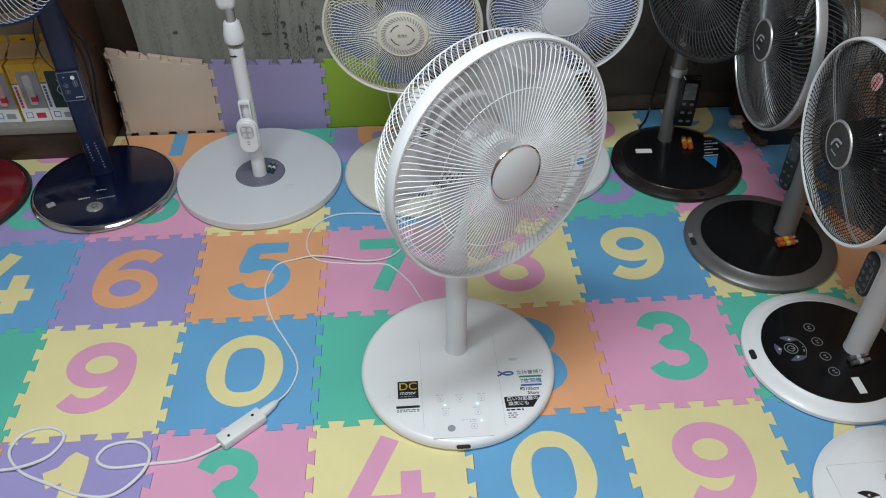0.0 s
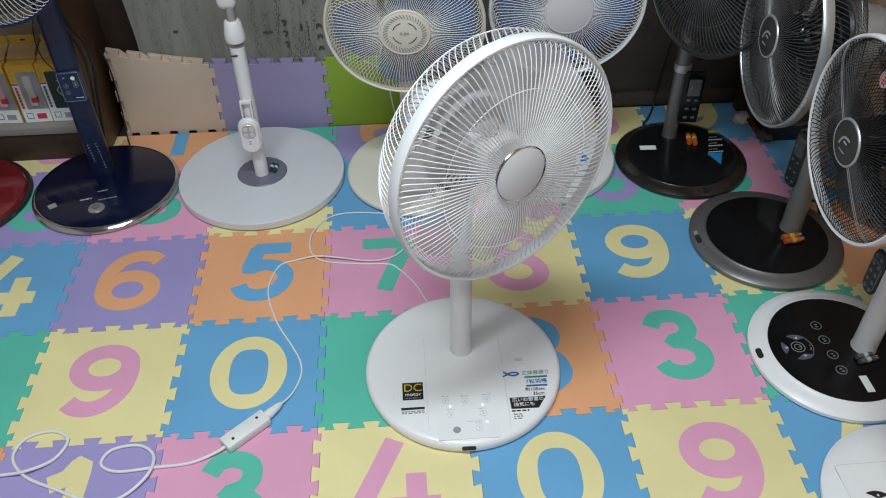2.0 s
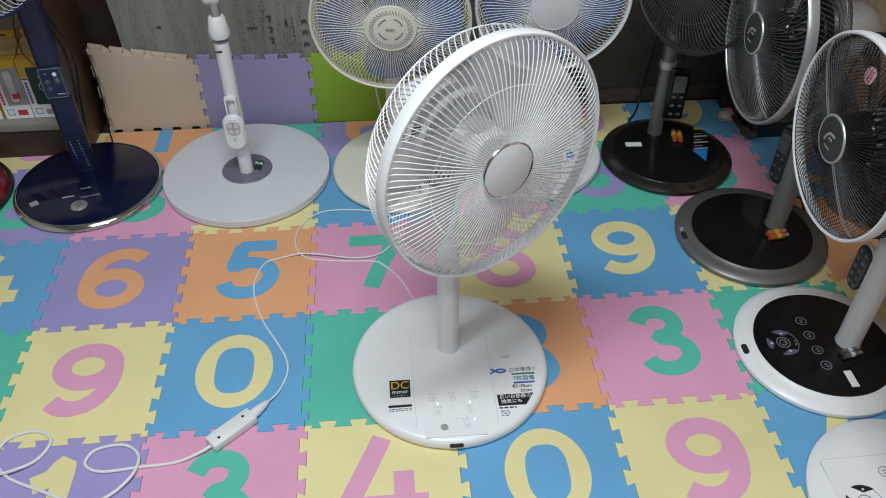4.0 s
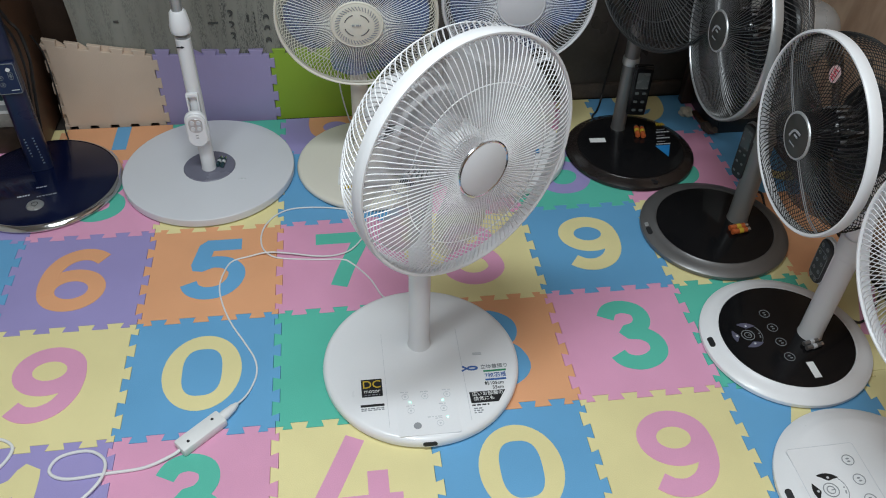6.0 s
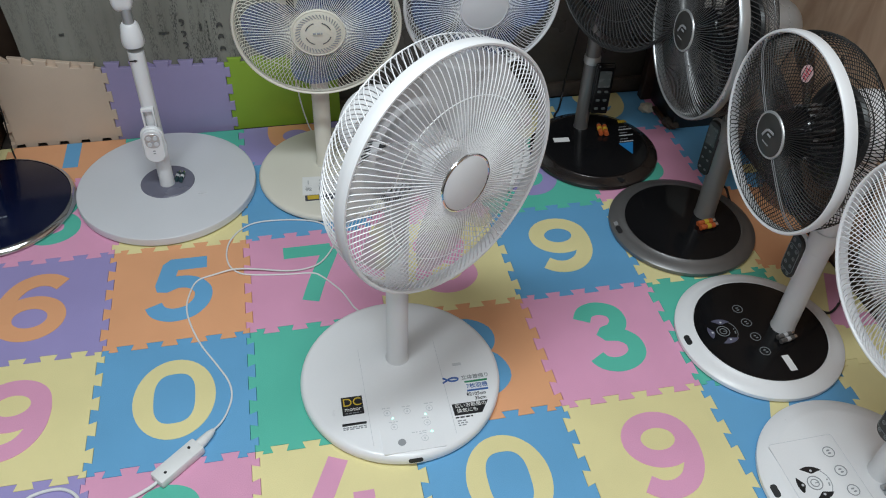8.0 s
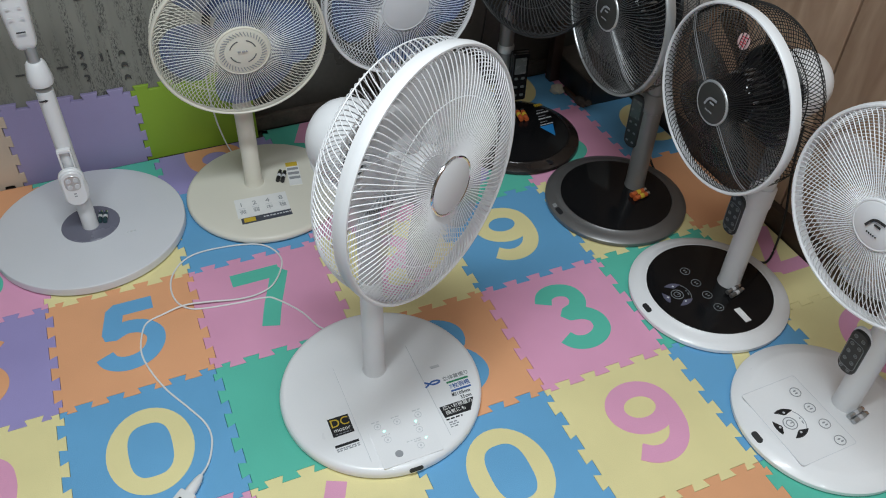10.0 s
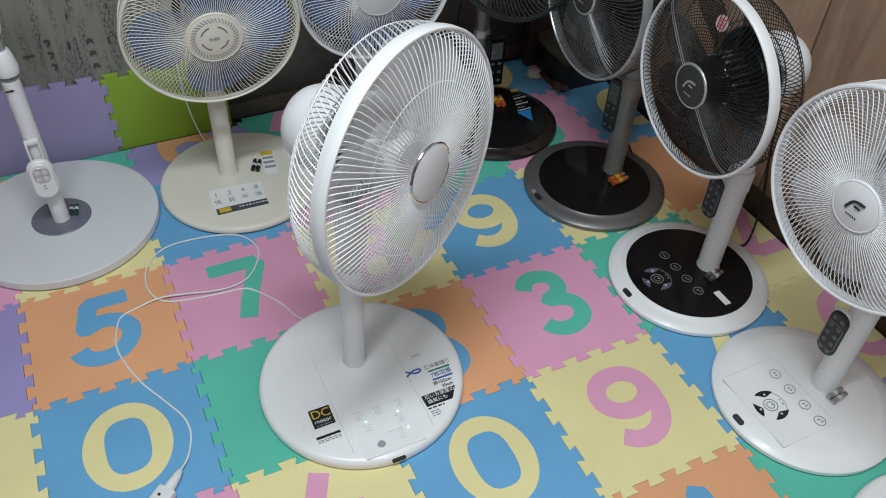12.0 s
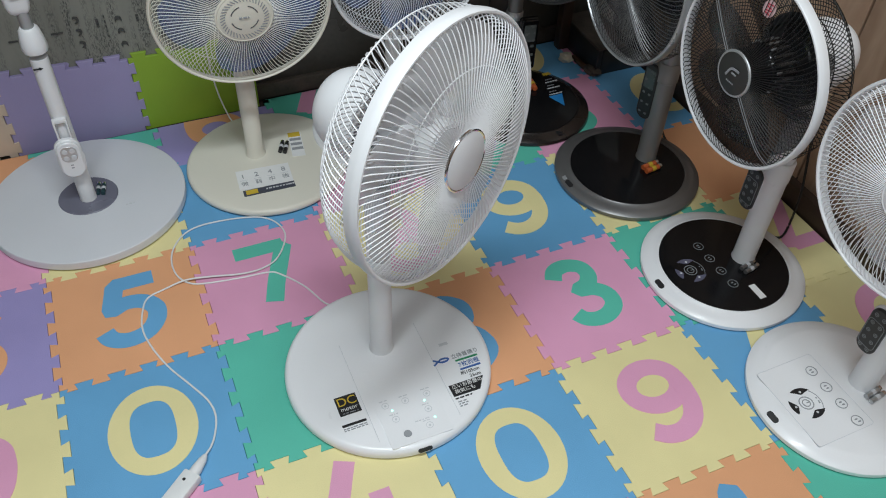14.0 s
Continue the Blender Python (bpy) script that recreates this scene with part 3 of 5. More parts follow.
    for k in range(blades):
        part("blade", blade_mesh(0.038, R - 0.017, span / blades, -24, hm, 2 * math.pi * k / blades, -depth * 0.36, root=root), blade, fan)
    return fg


def round_base(fan, R, h, mat, edge=0.008):
    prof = [(0, 0.0), (R - 0.012, 0.0), (R - 0.012, 0.0035), (R - 0.003, 0.0035), (R - 0.0005, 0.006)]
    for k in range(5):
        a = radians(90 * k / 4)
        prof.append((R - edge + edge * math.cos(a), h - edge + edge * math.sin(a)))
    prof += [(R * 0.6, h + 0.001), (0, h + 0.002)]
    return part("base", lathe(prof, 112), mat, fan)


def post(fan, p0, p1, r, mat, name="post", foot=1.35, seg=32):
    """Upright tube with a small flared foot."""
    p0, p1 = Vector(p0), Vector(p1)
    t = (p1 - p0).normalized()
    L = (p1 - p0).length
    m = Matrix.Translation(p0) @ Vector((0, 0, 1)).rotation_difference(t).to_matrix().to_4x4()
    prof = [(r * foot, 0), (r * foot, 0.002), (r * (1 + (foot - 1) * 0.35), 0.006), (r, 0.014), (r, L), (0, L)]
    return part(name, lathe(prof, seg, m), mat, fan)


def flat_print(outline, x, y, z, mat, parent, name="print", label="", turn=0.0, thick=0.0006):
    """A thin printed or stuck-on patch on a level surface."""
    return place_print(prism(outline, -0.0025, thick), x, y, z, turn, mat, parent, name, label)


def place_print(bm, x, y, z, turn, mat, parent, name, label=""):
    bm.transform(pose(x, y, z, 0, 0, turn))
    return part(name, bm, mat, parent, label, smooth=False)


def rect(sx, sy):
    return [(-sx / 2, -sy / 2), (sx / 2, -sy / 2), (sx / 2, sy / 2), (-sx / 2, sy / 2)]


def ringlet(r, w, x, y, z, mat, parent, name="button_ring"):
    return part(name, lathe([(r, 0), (r, 0.0007), (r - w, 0.0007), (r - w, 0)], 28, pose(x, y, z), closed=True), mat, parent, smooth=False)


def frame_of(x, y, front):
    """Thing frame on the floor whose -y looks along the bearing front (degrees from +x)."""
    return pose(x, y, 0, 0, 0, front - 270)


def local(m, p):
    return m.inverted() @ Vector(p)


def words(txt, size, x, y, z, mat, parent, turn=0.0, name="lettering"):
    bm = text_mesh(txt, size, 0.0004)
    bm.transform(pose(x, y, z, 0, 0, turn))
    return part(name, bm, mat, parent, smooth=False)


def print_bars(x, y, z, width, lines, mat, parent, turn=0.0, pitch=0.005, thick=0.002, seed=1):
    """Rows of unreadable small print as broken bars."""
    rnd = random.Random(seed)
    bm = bmesh.new()
    for k in range(lines):
        u = -width / 2
        while u < width / 2 - 0.002:
            w = min(rnd.uniform(0.003, 0.009), width / 2 - u)
            prism([(u, -k * pitch), (u + w, -k * pitch), (u + w, -k * pitch + thick), (u, -k * pitch + thick)], -0.002, 0.0006, bm=bm)
            u += w + rnd.uniform(0.0012, 0.003)
    return place_print(bm, x, y, z, turn, mat, parent, "small_print")


def batteries(x, y, z, turn, wrap, label, r=0.0052, length=0.043):
    """Two cells lying side by side."""
    for k in (-1, 1):
        cell = thing("battery", pose(x, y, z + r, 0, 0, turn) @ pose(0.001 * k, (r + 0.0008) * k, 0), label, "battery", "pairs of spare batteries")
        lay = pose(0, 0, 0, 0, 90, 0)
        part("cell_body", lathe([(0, -length / 2), (r, -length / 2), (r, length * 0.3), (0, length * 0.3)], 20, lay), wrap, cell)
        part("print_band", lathe([(r + 0.0001, -length * 0.16), (r + 0.0003, -length * 0.15), (r + 0.0003, length * 0.06), (r + 0.0001, length * 0.07)], 20, lay, closed=True), INK_YELLOW if wrap is ORANGE_CELL else INK_PALE, cell)
        part("cell_end", lathe([(0, length * 0.3), (r * 0.98, length * 0.3), (r * 0.98, length * 0.45), (r * 0.5, length * 0.46), (r * 0.4, length * 0.5), (0, length * 0.5)], 20, lay), CHROME, cell)


def remote(m, w, h, d, body, keys, label, screen=None, rows=4, cols=2, key_r=0.005, round_end=0.45, shell=None):
    """A remote control: front face to local -y, upright along z."""
    ob = thing("remote_control", m, label, "remote control")
    face = pose(0, 0, 0, 90, 0, 0)
    part("case", prism(pill(w, h, w * round_end, 6), 0, d, 0.0025, m=face), body, ob)
    part("back_shell", prism(pill(w + 0.005, h + 0.005, w * round_end, 6), -0.001, d * 0.55, 0.0025, m=face), shell or body, ob)
    top = h * 0.36
    if screen:
        part("screen", prism(pill(w * 0.7, h * 0.34, 0.003, 3), d - 0.001, d + 0.0006, m=face @ pose(0, h * 0.24, 0)), screen, ob)
        top = -h * 0.02
    step = (top + h * 0.38) / max(1, rows - 1)
    for a in range(rows):
        for b in range(cols):
            bx = (b - (cols - 1) / 2) * w * 0.42
            if screen:
                part("key", prism(pill(key_r * 2.2, key_r * 1.5, key_r * 0.6, 3), d - 0.001, d + 0.001, m=face @ pose(bx, top - a * step, 0)), keys, ob)
            else:
                part("key", lathe([(key_r * 1.25, d - 0.001), (key_r * 1.25, d + 0.0008), (key_r * 0.85, d + 0.0008), (key_r * 0.85, d - 0.001)], 20, face @ pose(bx, top - a * step, 0), closed=True), keys, ob, smooth=False)
                part("key_symbol", prism(rect(key_r * 0.9, key_r * 0.5), d - 0.001, d + 0.0009, m=face @ pose(bx, top - a * step, 0)), keys, ob, smooth=False)
    if rows and not screen:
        bm = stroke(pill(w * 0.86, h * 0.60, w * 0.2, 4), 0.0006, d - 0.001, d + 0.0007, closed=True)
        bm.transform(face @ pose(0, -h * 0.05, 0))
        part("key_frame", bm, keys, ob, "pale outline round the keys", smooth=False)
    return ob


# -- the white fan in the middle of the mat --
m = frame_of(0.594, 0.418, 270)
fan = thing("pedestal_fan", m, "white pedestal fan with round base, switched on, on the foam mat", "fan")
hm = head_matrix(m, (0.656, 0.316, 0.594), 300, 2.6)
base = round_base(fan, 0.200, 0.026, WHITE_BASE, 0.012)
p = local(m, (0.594, 0.458, 0.026))
post(fan, p, (p.x, p.y, 0.50), 0.0215, WHITE, foot=1.12)
part("neck", box(0.052, 0.07, 0.12, Matrix.Translation((p.x, p.y - 0.01, 0.535)), 0.022, 3), WHITE, fan)
fg = fan_head(fan, hm, 0.1995, WHITE, WIRE_WHITE, WHITE, BADGE_SILVER, BLADE_WHITE, 7, 120, 116, 0.047, 2, 0.088, 0.024, 0.019, (0.66,), 0.00098, CHROME, hr=0.066, long=0.126, rear_swirl=-30, vent=VENT_DARK, hub=WHITE, hub_r=0.045, span=372, vent_r=(0.060, 0.0745), root=0.24)
# comb of bars over the dark vent, and a stepped rotor collar
bm = bmesh.new()
for k in range(44):
    box(0.019, 0.0034, 0.004, hm @ pose(0, 0, 0, 0, 0, 360 * k / 44) @ pose(0.0675, 0, -0.0862), bm=bm)
part("vent_bars", bm, WHITE, fan, "comb of white bars over the dark vent")
part("rotor_collar", lathe([(0.034, -0.010), (0.036, -0.008), (0.0375, -0.012), (0.0375, -0.022), (0.041, -0.024), (0.042, -0.030), (0.038, -0.030)], 48, hm, closed=True), WHITE, fan, "stepped white rotor collar")
part("rear_vent", lathe([(0.081, -0.0985), (0.094, -0.0985), (0.094, -0.1015), (0.081, -0.1015)], 56, hm, closed=True), VENT_DARK, fan, "dark gap round the motor")
Z = 0.0277
for sx in (-0.077, 0.080):
    part("seam", box(0.0007, 0.235, 0.0012, Matrix.Translation((sx, -0.045, Z))), INK_PALE, base, "thin moulded seam")
sq = flat_print(rect(0.041, 0.042), -0.1048, -0.0655, Z, INK_BLACK, base, "sticker", "black square sticker with yellow lettering")
words("DC", 0.026, -0.1048, -0.0585, Z + 0.0008, INK_YELLOW, sq)
words("motor", 0.0125, -0.1048, -0.0742, Z + 0.0008, INK_WHITE, sq)
print_bars(-0.1048, -0.084, Z + 0.0007, 0.03, 1, INK_GREY, sq, seed=3, thick=0.0015)
flat_print(rect(0.046, 0.0045), -0.106, -0.1080, Z, INK_BLACK, base, "sticker", "thin black printed bar")
print_bars(-0.106, -0.1155, Z, 0.044, 2, INK_GREY, base, pitch=0.004, thick=0.0014, seed=4)
# large sticker at the right of the base
loop = [(0.010 * math.cos(a) + 0.004, 0.004 * math.sin(a)) for a in [radians(-140 + 280 * k / 14) for k in range(15)]]
place_print(stroke([(-0.018, -0.006)] + [(-0.004, 0.002)] + loop[::-1] + [(-0.016, 0.006)], 0.0016, -0.001, 0.0007, lift=0.0003), 0.0960, -0.0371, Z, 0, INK_BLUE, base, "print")
words("立体首振り", 0.0115, 0.1450, -0.0365, Z, INK_GREY, base)
flat_print(rect(0.046, 0.0032), 0.1440, -0.0470, Z, INK_GREEN, base)
words("7枚羽根", 0.0125, 0.1440, -0.0590, Z, INK_BLUE, base)
flat_print(rect(0.042, 0.0032), 0.1430, -0.0690, Z, INK_BLUE, base)
words("約105cm", 0.0105, 0.1380, -0.0785, Z, INK_BLACK, base)
words("35cm", 0.0105, 0.1440, -0.0895, Z, INK_BLACK, base)
bl = flat_print([(-0.036, 0.0125), (-0.035, -0.0135), (0.019, -0.0135), (0.036, 0.0125)], 0.1205, -0.1095, Z, INK_BLACK, base, "sticker", "black slanted sticker with white lettering")
words("広いお部屋の", 0.0105, 0.1205, -0.1035, Z + 0.0008, INK_WHITE, bl)
words("換気にも", 0.0105, 0.1120, -0.1150, Z + 0.0008, INK_WHITE, bl)
print_bars(0.103, -0.1295, Z, 0.034, 1, INK_BLACK, base, seed=5, thick=0.0022)
print_bars(0.097, -0.1370, Z, 0.018, 3, INK_GREY, base, seed=6, thick=0.0015)
# touch panel
flat_print(pill(0.118, 0.118, 0.004), -0.002, -0.127, Z - 0.0004, WHITE_BASE, base, "touch_panel", "slightly raised clear touch panel")
ZP = Z + 0.0004
for bx, by in ((-0.0418, -0.0952), (-0.0033, -0.0971), (0.0400, -0.0967), (-0.0334, -0.1289), (0.0301, -0.1293), (0.0195, -0.1657 + 0.003)):
    ringlet(0.0068, 0.0009, bx, by, ZP, INK_PALE, base)
    print_bars(bx, by + 0.0105, ZP, 0.017, 1, INK_PALE, base, seed=int(bx * 9000), thick=0.0018)
    flat_print(oval(0.0022, 0.0022, 10), bx, by, ZP, INK_PALE, base, "button_symbol")
part("receiver_window", lathe([(0, 0.0012), (0.007, 0.0011), (0.0076, 0), (0, 0)], 28, pose(-0.0242, -0.1647, ZP)), INK_GREY, base, "round grey receiver window")
for bx, by in ((-0.0332, -0.1085), (0.0303, -0.1092), (0.0351, -0.1498)):
    part("indicator_light", lathe([(0, 0.001), (0.0016, 0.0006), (0.002, 0), (0, 0)], 12, pose(bx, by, ZP)), LED, base, "lit green indicator")
print_bars(0.012, -0.148, ZP, 0.03, 1, INK_PALE, base, seed=9, thick=0.0018)
part("slot", prism(pill(0.027, 0.008, 0.004), -0.001, 0.002, m=pose(-0.004, -0.1993, 0.0165, 72, 0, 0)), INK_BLACK, base, "dark slot in the rim")
part("logo_print", box(0.018, 0.006, 0.001, Matrix.Translation((0.115, 0.0, Z))), INK_PALE, base)

# -- cream fan --
m = frame_of(0.537, 1.119, 264)
fan = thing("pedestal_fan", m, "old cream pedestal fan with blue blades against the mats", "fan")
hm = head_matrix(m, (0.514, 1.021, 0.475), 267, -7.6)
base = round_base(fan, 0.196, 0.02, CREAM, 0.01)
p = local(m, (0.515, 1.148, 0.02))
post(fan, p, (p.x, p.y, 0.42), 0.0215, CREAM, foot=1.15)
part("neck", box(0.05, 0.07, 0.08, Matrix.Translation((p.x, p.y - 0.01, 0.43)), 0.02, 3), CREAM, fan)
fg = fan_head(fan, hm, 0.178, CREAM, CREAM, CREAM, CREAM, BLADE_BLUE, 4, 120, 100, 0.058, 9, 0.085, 0.02, 0.010, (), 0.0008, CREAM, rear_swirl=-16)
for k in range(4):
    arc = [(0.0275 * math.cos(radians(90 * k + t)), 0.0275 * math.sin(radians(90 * k + t))) for t in range(18, 73, 6)]
    bm = stroke(arc, 0.0011, -0.001, 0.0006)
    bm.transform(hm @ pose(0, 0, 0.0246))
    part("badge_slit", bm, VENT_DARK, fg, "curved dark slit in the badge", smooth=False)
bm = bmesh.new()
for k in range(40):
    a = 2 * math.pi * k / 40
    b2 = prism(rect(0.011, 0.0017), 0.0, 0.0008)
    b2.transform(hm @ pose(0.0435 * math.cos(a), 0.0435 * math.sin(a), 0.0248, 0, 0, math.degrees(a) + 28))
    me = bpy.data.meshes.new("scratch")
    b2.to_mesh(me)
    b2.free()
    bm.from_mesh(me)
    bpy.data.meshes.remove(me)
part("badge_vent", bm, INK_GREY, fg, "ring of fine slanted slits", smooth=False)
b2 = print_bars(0, 0, 0, 0.022, 1, INK_GREY, fg, seed=12, thick=0.003)
b2.data.transform(hm @ pose(0, 0, 0.0268))
Z = 0.0222
lab = flat_print(rect(0.128, 0.072), -0.018, -0.0700, Z, PAPER, base, "label", "white paper label with speed numbers", 2)
for k, (a, b) in enumerate(zip("1248", "微弱中強")):
    words(a, 0.022, -0.068 + 0.0325 * k, -0.060 + 0.0022 * k, Z + 0.0008, INK_GREY, lab, 3)
    words(b, 0.017, -0.066 + 0.0325 * k, -0.088 + 0.0022 * k, Z + 0.0008, INK_GREY, lab, 3)
    flat_print(rect(0.018, 0.0012), -0.067 + 0.0325 * k, -0.074 + 0.0022 * k, Z + 0.0004, INK_PALE, lab, turn=3)
bar = flat_print(rect(0.122, 0.020), -0.013, -0.1170, Z, INK_SLATE, base, "label", "dark grey label strip with a yellow end", 4)
flat_print(rect(0.028, 0.015), -0.054, -0.1195, Z + 0.0005, INK_YELLOW, bar, turn=4)
print_bars(0.015, -0.116, Z + 0.0005, 0.07, 1, INK_PALE, bar, 4, thick=0.004, seed=14)
l2 = flat_print(rect(0.032, 0.098), 0.078, 0.037, Z, PAPER, base, "label", "small paper label with printed lines", -2)
flat_print(rect(0.030, 0.018), 0.078, 0.076, Z + 0.0005, INK_YELLOW, l2, turn=-2)
for k in range(3):
    flat_print(rect(0.028, 0.010), 0.078, 0.056 - 0.019 * k, Z + 0.0005, INK_GREY, l2, turn=-2)
w = m @ Vector((0.045, 0.028, 0))
batteries(w.x, w.y, 0.022, 66, BLACK, "black spare battery lying on the cream fan's base")

# -- white fan with a pull cord --
m = frame_of(0.867, 1.143, 266)
fan = thing("pedestal_fan", m, "white pedestal fan with blue blades and pull cord", "fan")
hm = head_matrix(m, (0.886, 1.055, 0.490), 268, -4)
base = round_base(fan, 0.2, 0.026, WHITE_BASE, 0.006)
p = local(m, (0.90, 1.2, 0.026))
post(fan, p, (p.x, p.y, 0.45), 0.02, WHITE, foot=1.2)
fg = fan_head(fan, hm, 0.176, WHITE, WIRE_WHITE, WHITE, GREY_DISC, BLADE_BLUE, 4, 120, 100, 0.055, 9, 0.085, 0.02, 0.010, (), 0.0008, GREY_DISC, rear_swirl=-16)
part("speed_knob", lathe([(0, 0.012), (0.008, 0.012), (0.01, 0.01), (0.0105, 0), (0, 0)], 24, pose(0.115, -0.035, 0.027)), INK_CYAN, base, "small blue knob")
cord_x, cord_y = local(m, (0.936, 1.09, 0)).xy
bm = bmesh.new()
tube(bm, [(cord_x, cord_y + 0.03, 0.44), (cord_x, cord_y, 0.40), (cord_x - 0.001, cord_y, 0.30), (cord_x - 0.003, cord_y, 0.21)], 0.0012, 6)
pull = part("pull_cord", bm, CORD, fan)
part("cord_bob", lathe([(0, 0.04), (0.003, 0.04), (0.004, 0.028), (0.0075, 0.006), (0.0075, 0.0), (0, -0.001)], 20, pose(cord_x - 0.003, cord_y, 0.175)), WHITE, pull, "white plastic bob")

# -- slim pole fan on a broad pale disc --
m = frame_of(0.1155, 1.122, 270)
fan = thing("pole_fan", m, "slim white pole fan on a broad pale disc base", "fan")
base = round_base(fan, 0.218, 0.026, GREY_DISC, 0.003)
p = local(m, (0.117, 1.112, 0.026))
part("inset_plate", lathe([(0, 0.0022), (0.064, 0.0022), (0.066, 0.0), (0, 0.0)], 64, pose(p.x, p.y + 0.008, 0.0275)), material("blue_grey_plastic", (0.16, 0.16, 0.21), 0.25, 0, 0.05, 8, 300, 0), base, "blue-grey round inset plate")
pole = post(fan, (p.x, p.y, 0.03), (p.x, p.y, 0.40), 0.0178, WHITE, foot=1.04)
part("collar", lathe([(0.0185, 0.414), (0.0232, 0.415), (0.0250, 0.422), (0.0245, 0.432), (0.0195, 0.462), (0.0155, 0.467), (0, 0.467)], 12, pose(p.x, p.y, 0)), WHITE, fan, "tapered white collar")
part("inner_pole", lathe([(0.0122, 0.465), (0.0122, 0.525), (0, 0.525)], 28, pose(p.x, p.y, 0)), SILVER, fan, "chrome inner pole")
cap = part("control_head", box(0.070, 0.05, 0.24, Matrix.Translation((p.x - 0.004, p.y, 0.615)), 0.018, 3), WHITE, fan, "white upright control head")
for v in cap.data.vertices:
    if v.co.z < 0.60:
        k = max(0.52, 1 - (0.60 - v.co.z) * 4.2)
        v.co.x, v.co.y = p.x - 0.004 + (v.co.x - p.x + 0.004) * k, p.y + (v.co.y - p.y) * k
for k in range(6):
    part("button_mark", prism(rect(0.009 if k % 2 else 0.007, 0.0011), -0.001, 0.0008, m=pose(p.x - 0.004 + (-0.011 if k % 2 else 0.011), p.y - 0.0249, 0.572 + 0.021 * (k // 2), 90, 0, 0)), INK_PALE, cap, smooth=False)
part("maker_mark", prism(rect(0.017, 0.0022), -0.001, 0.0008, m=pose(p.x - 0.004, p.y - 0.0232, 0.541, 90, 0, 0)), INK_BLACK, cap, smooth=False)
part("arrow_mark", prism([(-0.018, -0.0016), (-0.018, 0.0016), (-0.007, 0.0016), (-0.007, 0.0035), (0, 0), (-0.007, -0.0035), (-0.007, -0.0016)], 0, 0.001, m=pose(p.x + 0.003, p.y - 0.0179, 0.384, 90, 0, 0)), INK_BLACK, pole)
for d in (-0.0125, 0.0125):
    part("holder_arm", box(0.004, 0.012, 0.060, pose(p.x - 0.002 + d, p.y - 0.022, 0.232), 0.0015), WHITE, fan)
part("holder_bridge", box(0.029, 0.010, 0.010, pose(p.x - 0.002, p.y - 0.021, 0.260), 0.002), WHITE, fan)
print_bars(0.088, -0.064, 0.0282, 0.022, 1, INK_PALE, base, seed=21, thick=0.003)
w = m @ Vector((p.x - 0.004, p.y - 0.022, 0.170))
rem = remote(Matrix.Translation(w) @ pose(0, -0.004, 0), 0.048, 0.092, 0.016, WHITE, INK_PALE, "white oval remote with silver keys clipped to the pole fan", rows=0, cols=2, key_r=0.003, round_end=0.49)
plate = part("key_plate", prism(pill(0.033, 0.040, 0.014, 5), 0.0150, 0.0164, 0.0004, m=pose(0, 0, 0.016, 90, 0, 0)), STEEL, rem, "silver key plate")
for kx in (-0.0075, 0.0075):
    for kz in (0.007, 0.024):
        part("round_key", prism(oval(0.0056, 0.0062, 18), 0.0155, 0.0174, 0.0004, m=pose(kx, 0, kz, 90, 0, 0)), INK_PALE, plate)
for kz in (-0.012, -0.019):
    part("small_key", prism(rect(0.006, 0.003), 0.0152, 0.0163, m=pose(-0.001, 0, kz, 90, 0, 0)), INK_GREY, rem, smooth=False)
part("case_band", prism(pill(0.056, 0.050, 0.02, 6), -0.004, 0.006, 0.002, m=pose(0, 0, -0.006, 90, 0, 0)), WHITE, rem)
w = m @ Vector((0.032, 0.007, 0))
batteries(w.x, w.y, 0.03, 80, DARK_CELL, "dark green spare battery on the pole fan's plate", 0.005, 0.04)

# -- navy fan --
m = frame_of(-0.294, 1.110, 284)
fan = thing("pedestal_fan", m, "navy blue pedestal fan with a glossy chrome-edged base", "fan")
base = part("base", lathe([(0, 0.0), (0.164, 0.0), (0.165, 0.005), (0.183, 0.006), (0.180, 0.0155), (0.174, 0.0195), (0, 0.021)], 112), NAVY, fan)
part("rim", lathe([(0.1835, 0.0055), (0.189, 0.0055), (0.190, 0.008), (0.188, 0.012), (0.1815, 0.0185), (0.1785, 0.0190), (0.1825, 0.012)], 112, closed=True), CHROME, base, "chrome rim")
p = local(m, (-0.314, 1.172, 0.02))
bm = prism(pill(0.056, 0.044, 0.014, 5), 0.018, 0.56, m=pose(p.x, p.y, 0))
col = part("post", bm, NAVY_POST, fan)
hm = head_matrix(m, (-0.385, 1.075, 0.672), 272, 0)
fan_head(fan, hm, 0.180, NAVY_GUARD, WIRE_PALE, NAVY, NAVY, BLADE_SMOKE, 7, 84, 60, 0.045, 6)
part("dial", lathe([(0, 0.004), (0.012, 0.0042), (0.019, 0.003), (0.021, 0.0), (0, 0)], 40, pose(-0.025, -0.100, 0.0208)), SILVER, base, "round silver dial")
ringlet(0.008, 0.0012, -0.025, -0.100, 0.0255, INK_BLACK, base)
flat_print(rect(0.020, 0.018), -0.133, -0.055, 0.0208, INK_GREY, base, turn=20)
print_bars(-0.05, -0.055, 0.0208, 0.03, 1, INK_PALE, base, seed=31, thick=0.004)
print_bars(0.005, -0.068, 0.0208, 0.05, 1, INK_GREY, base, seed=32, thick=0.003)
print_bars(-0.008, -0.030, 0.0208, 0.026, 1, INK_PALE, base, seed=33, thick=0.002)
rnd = random.Random(14)
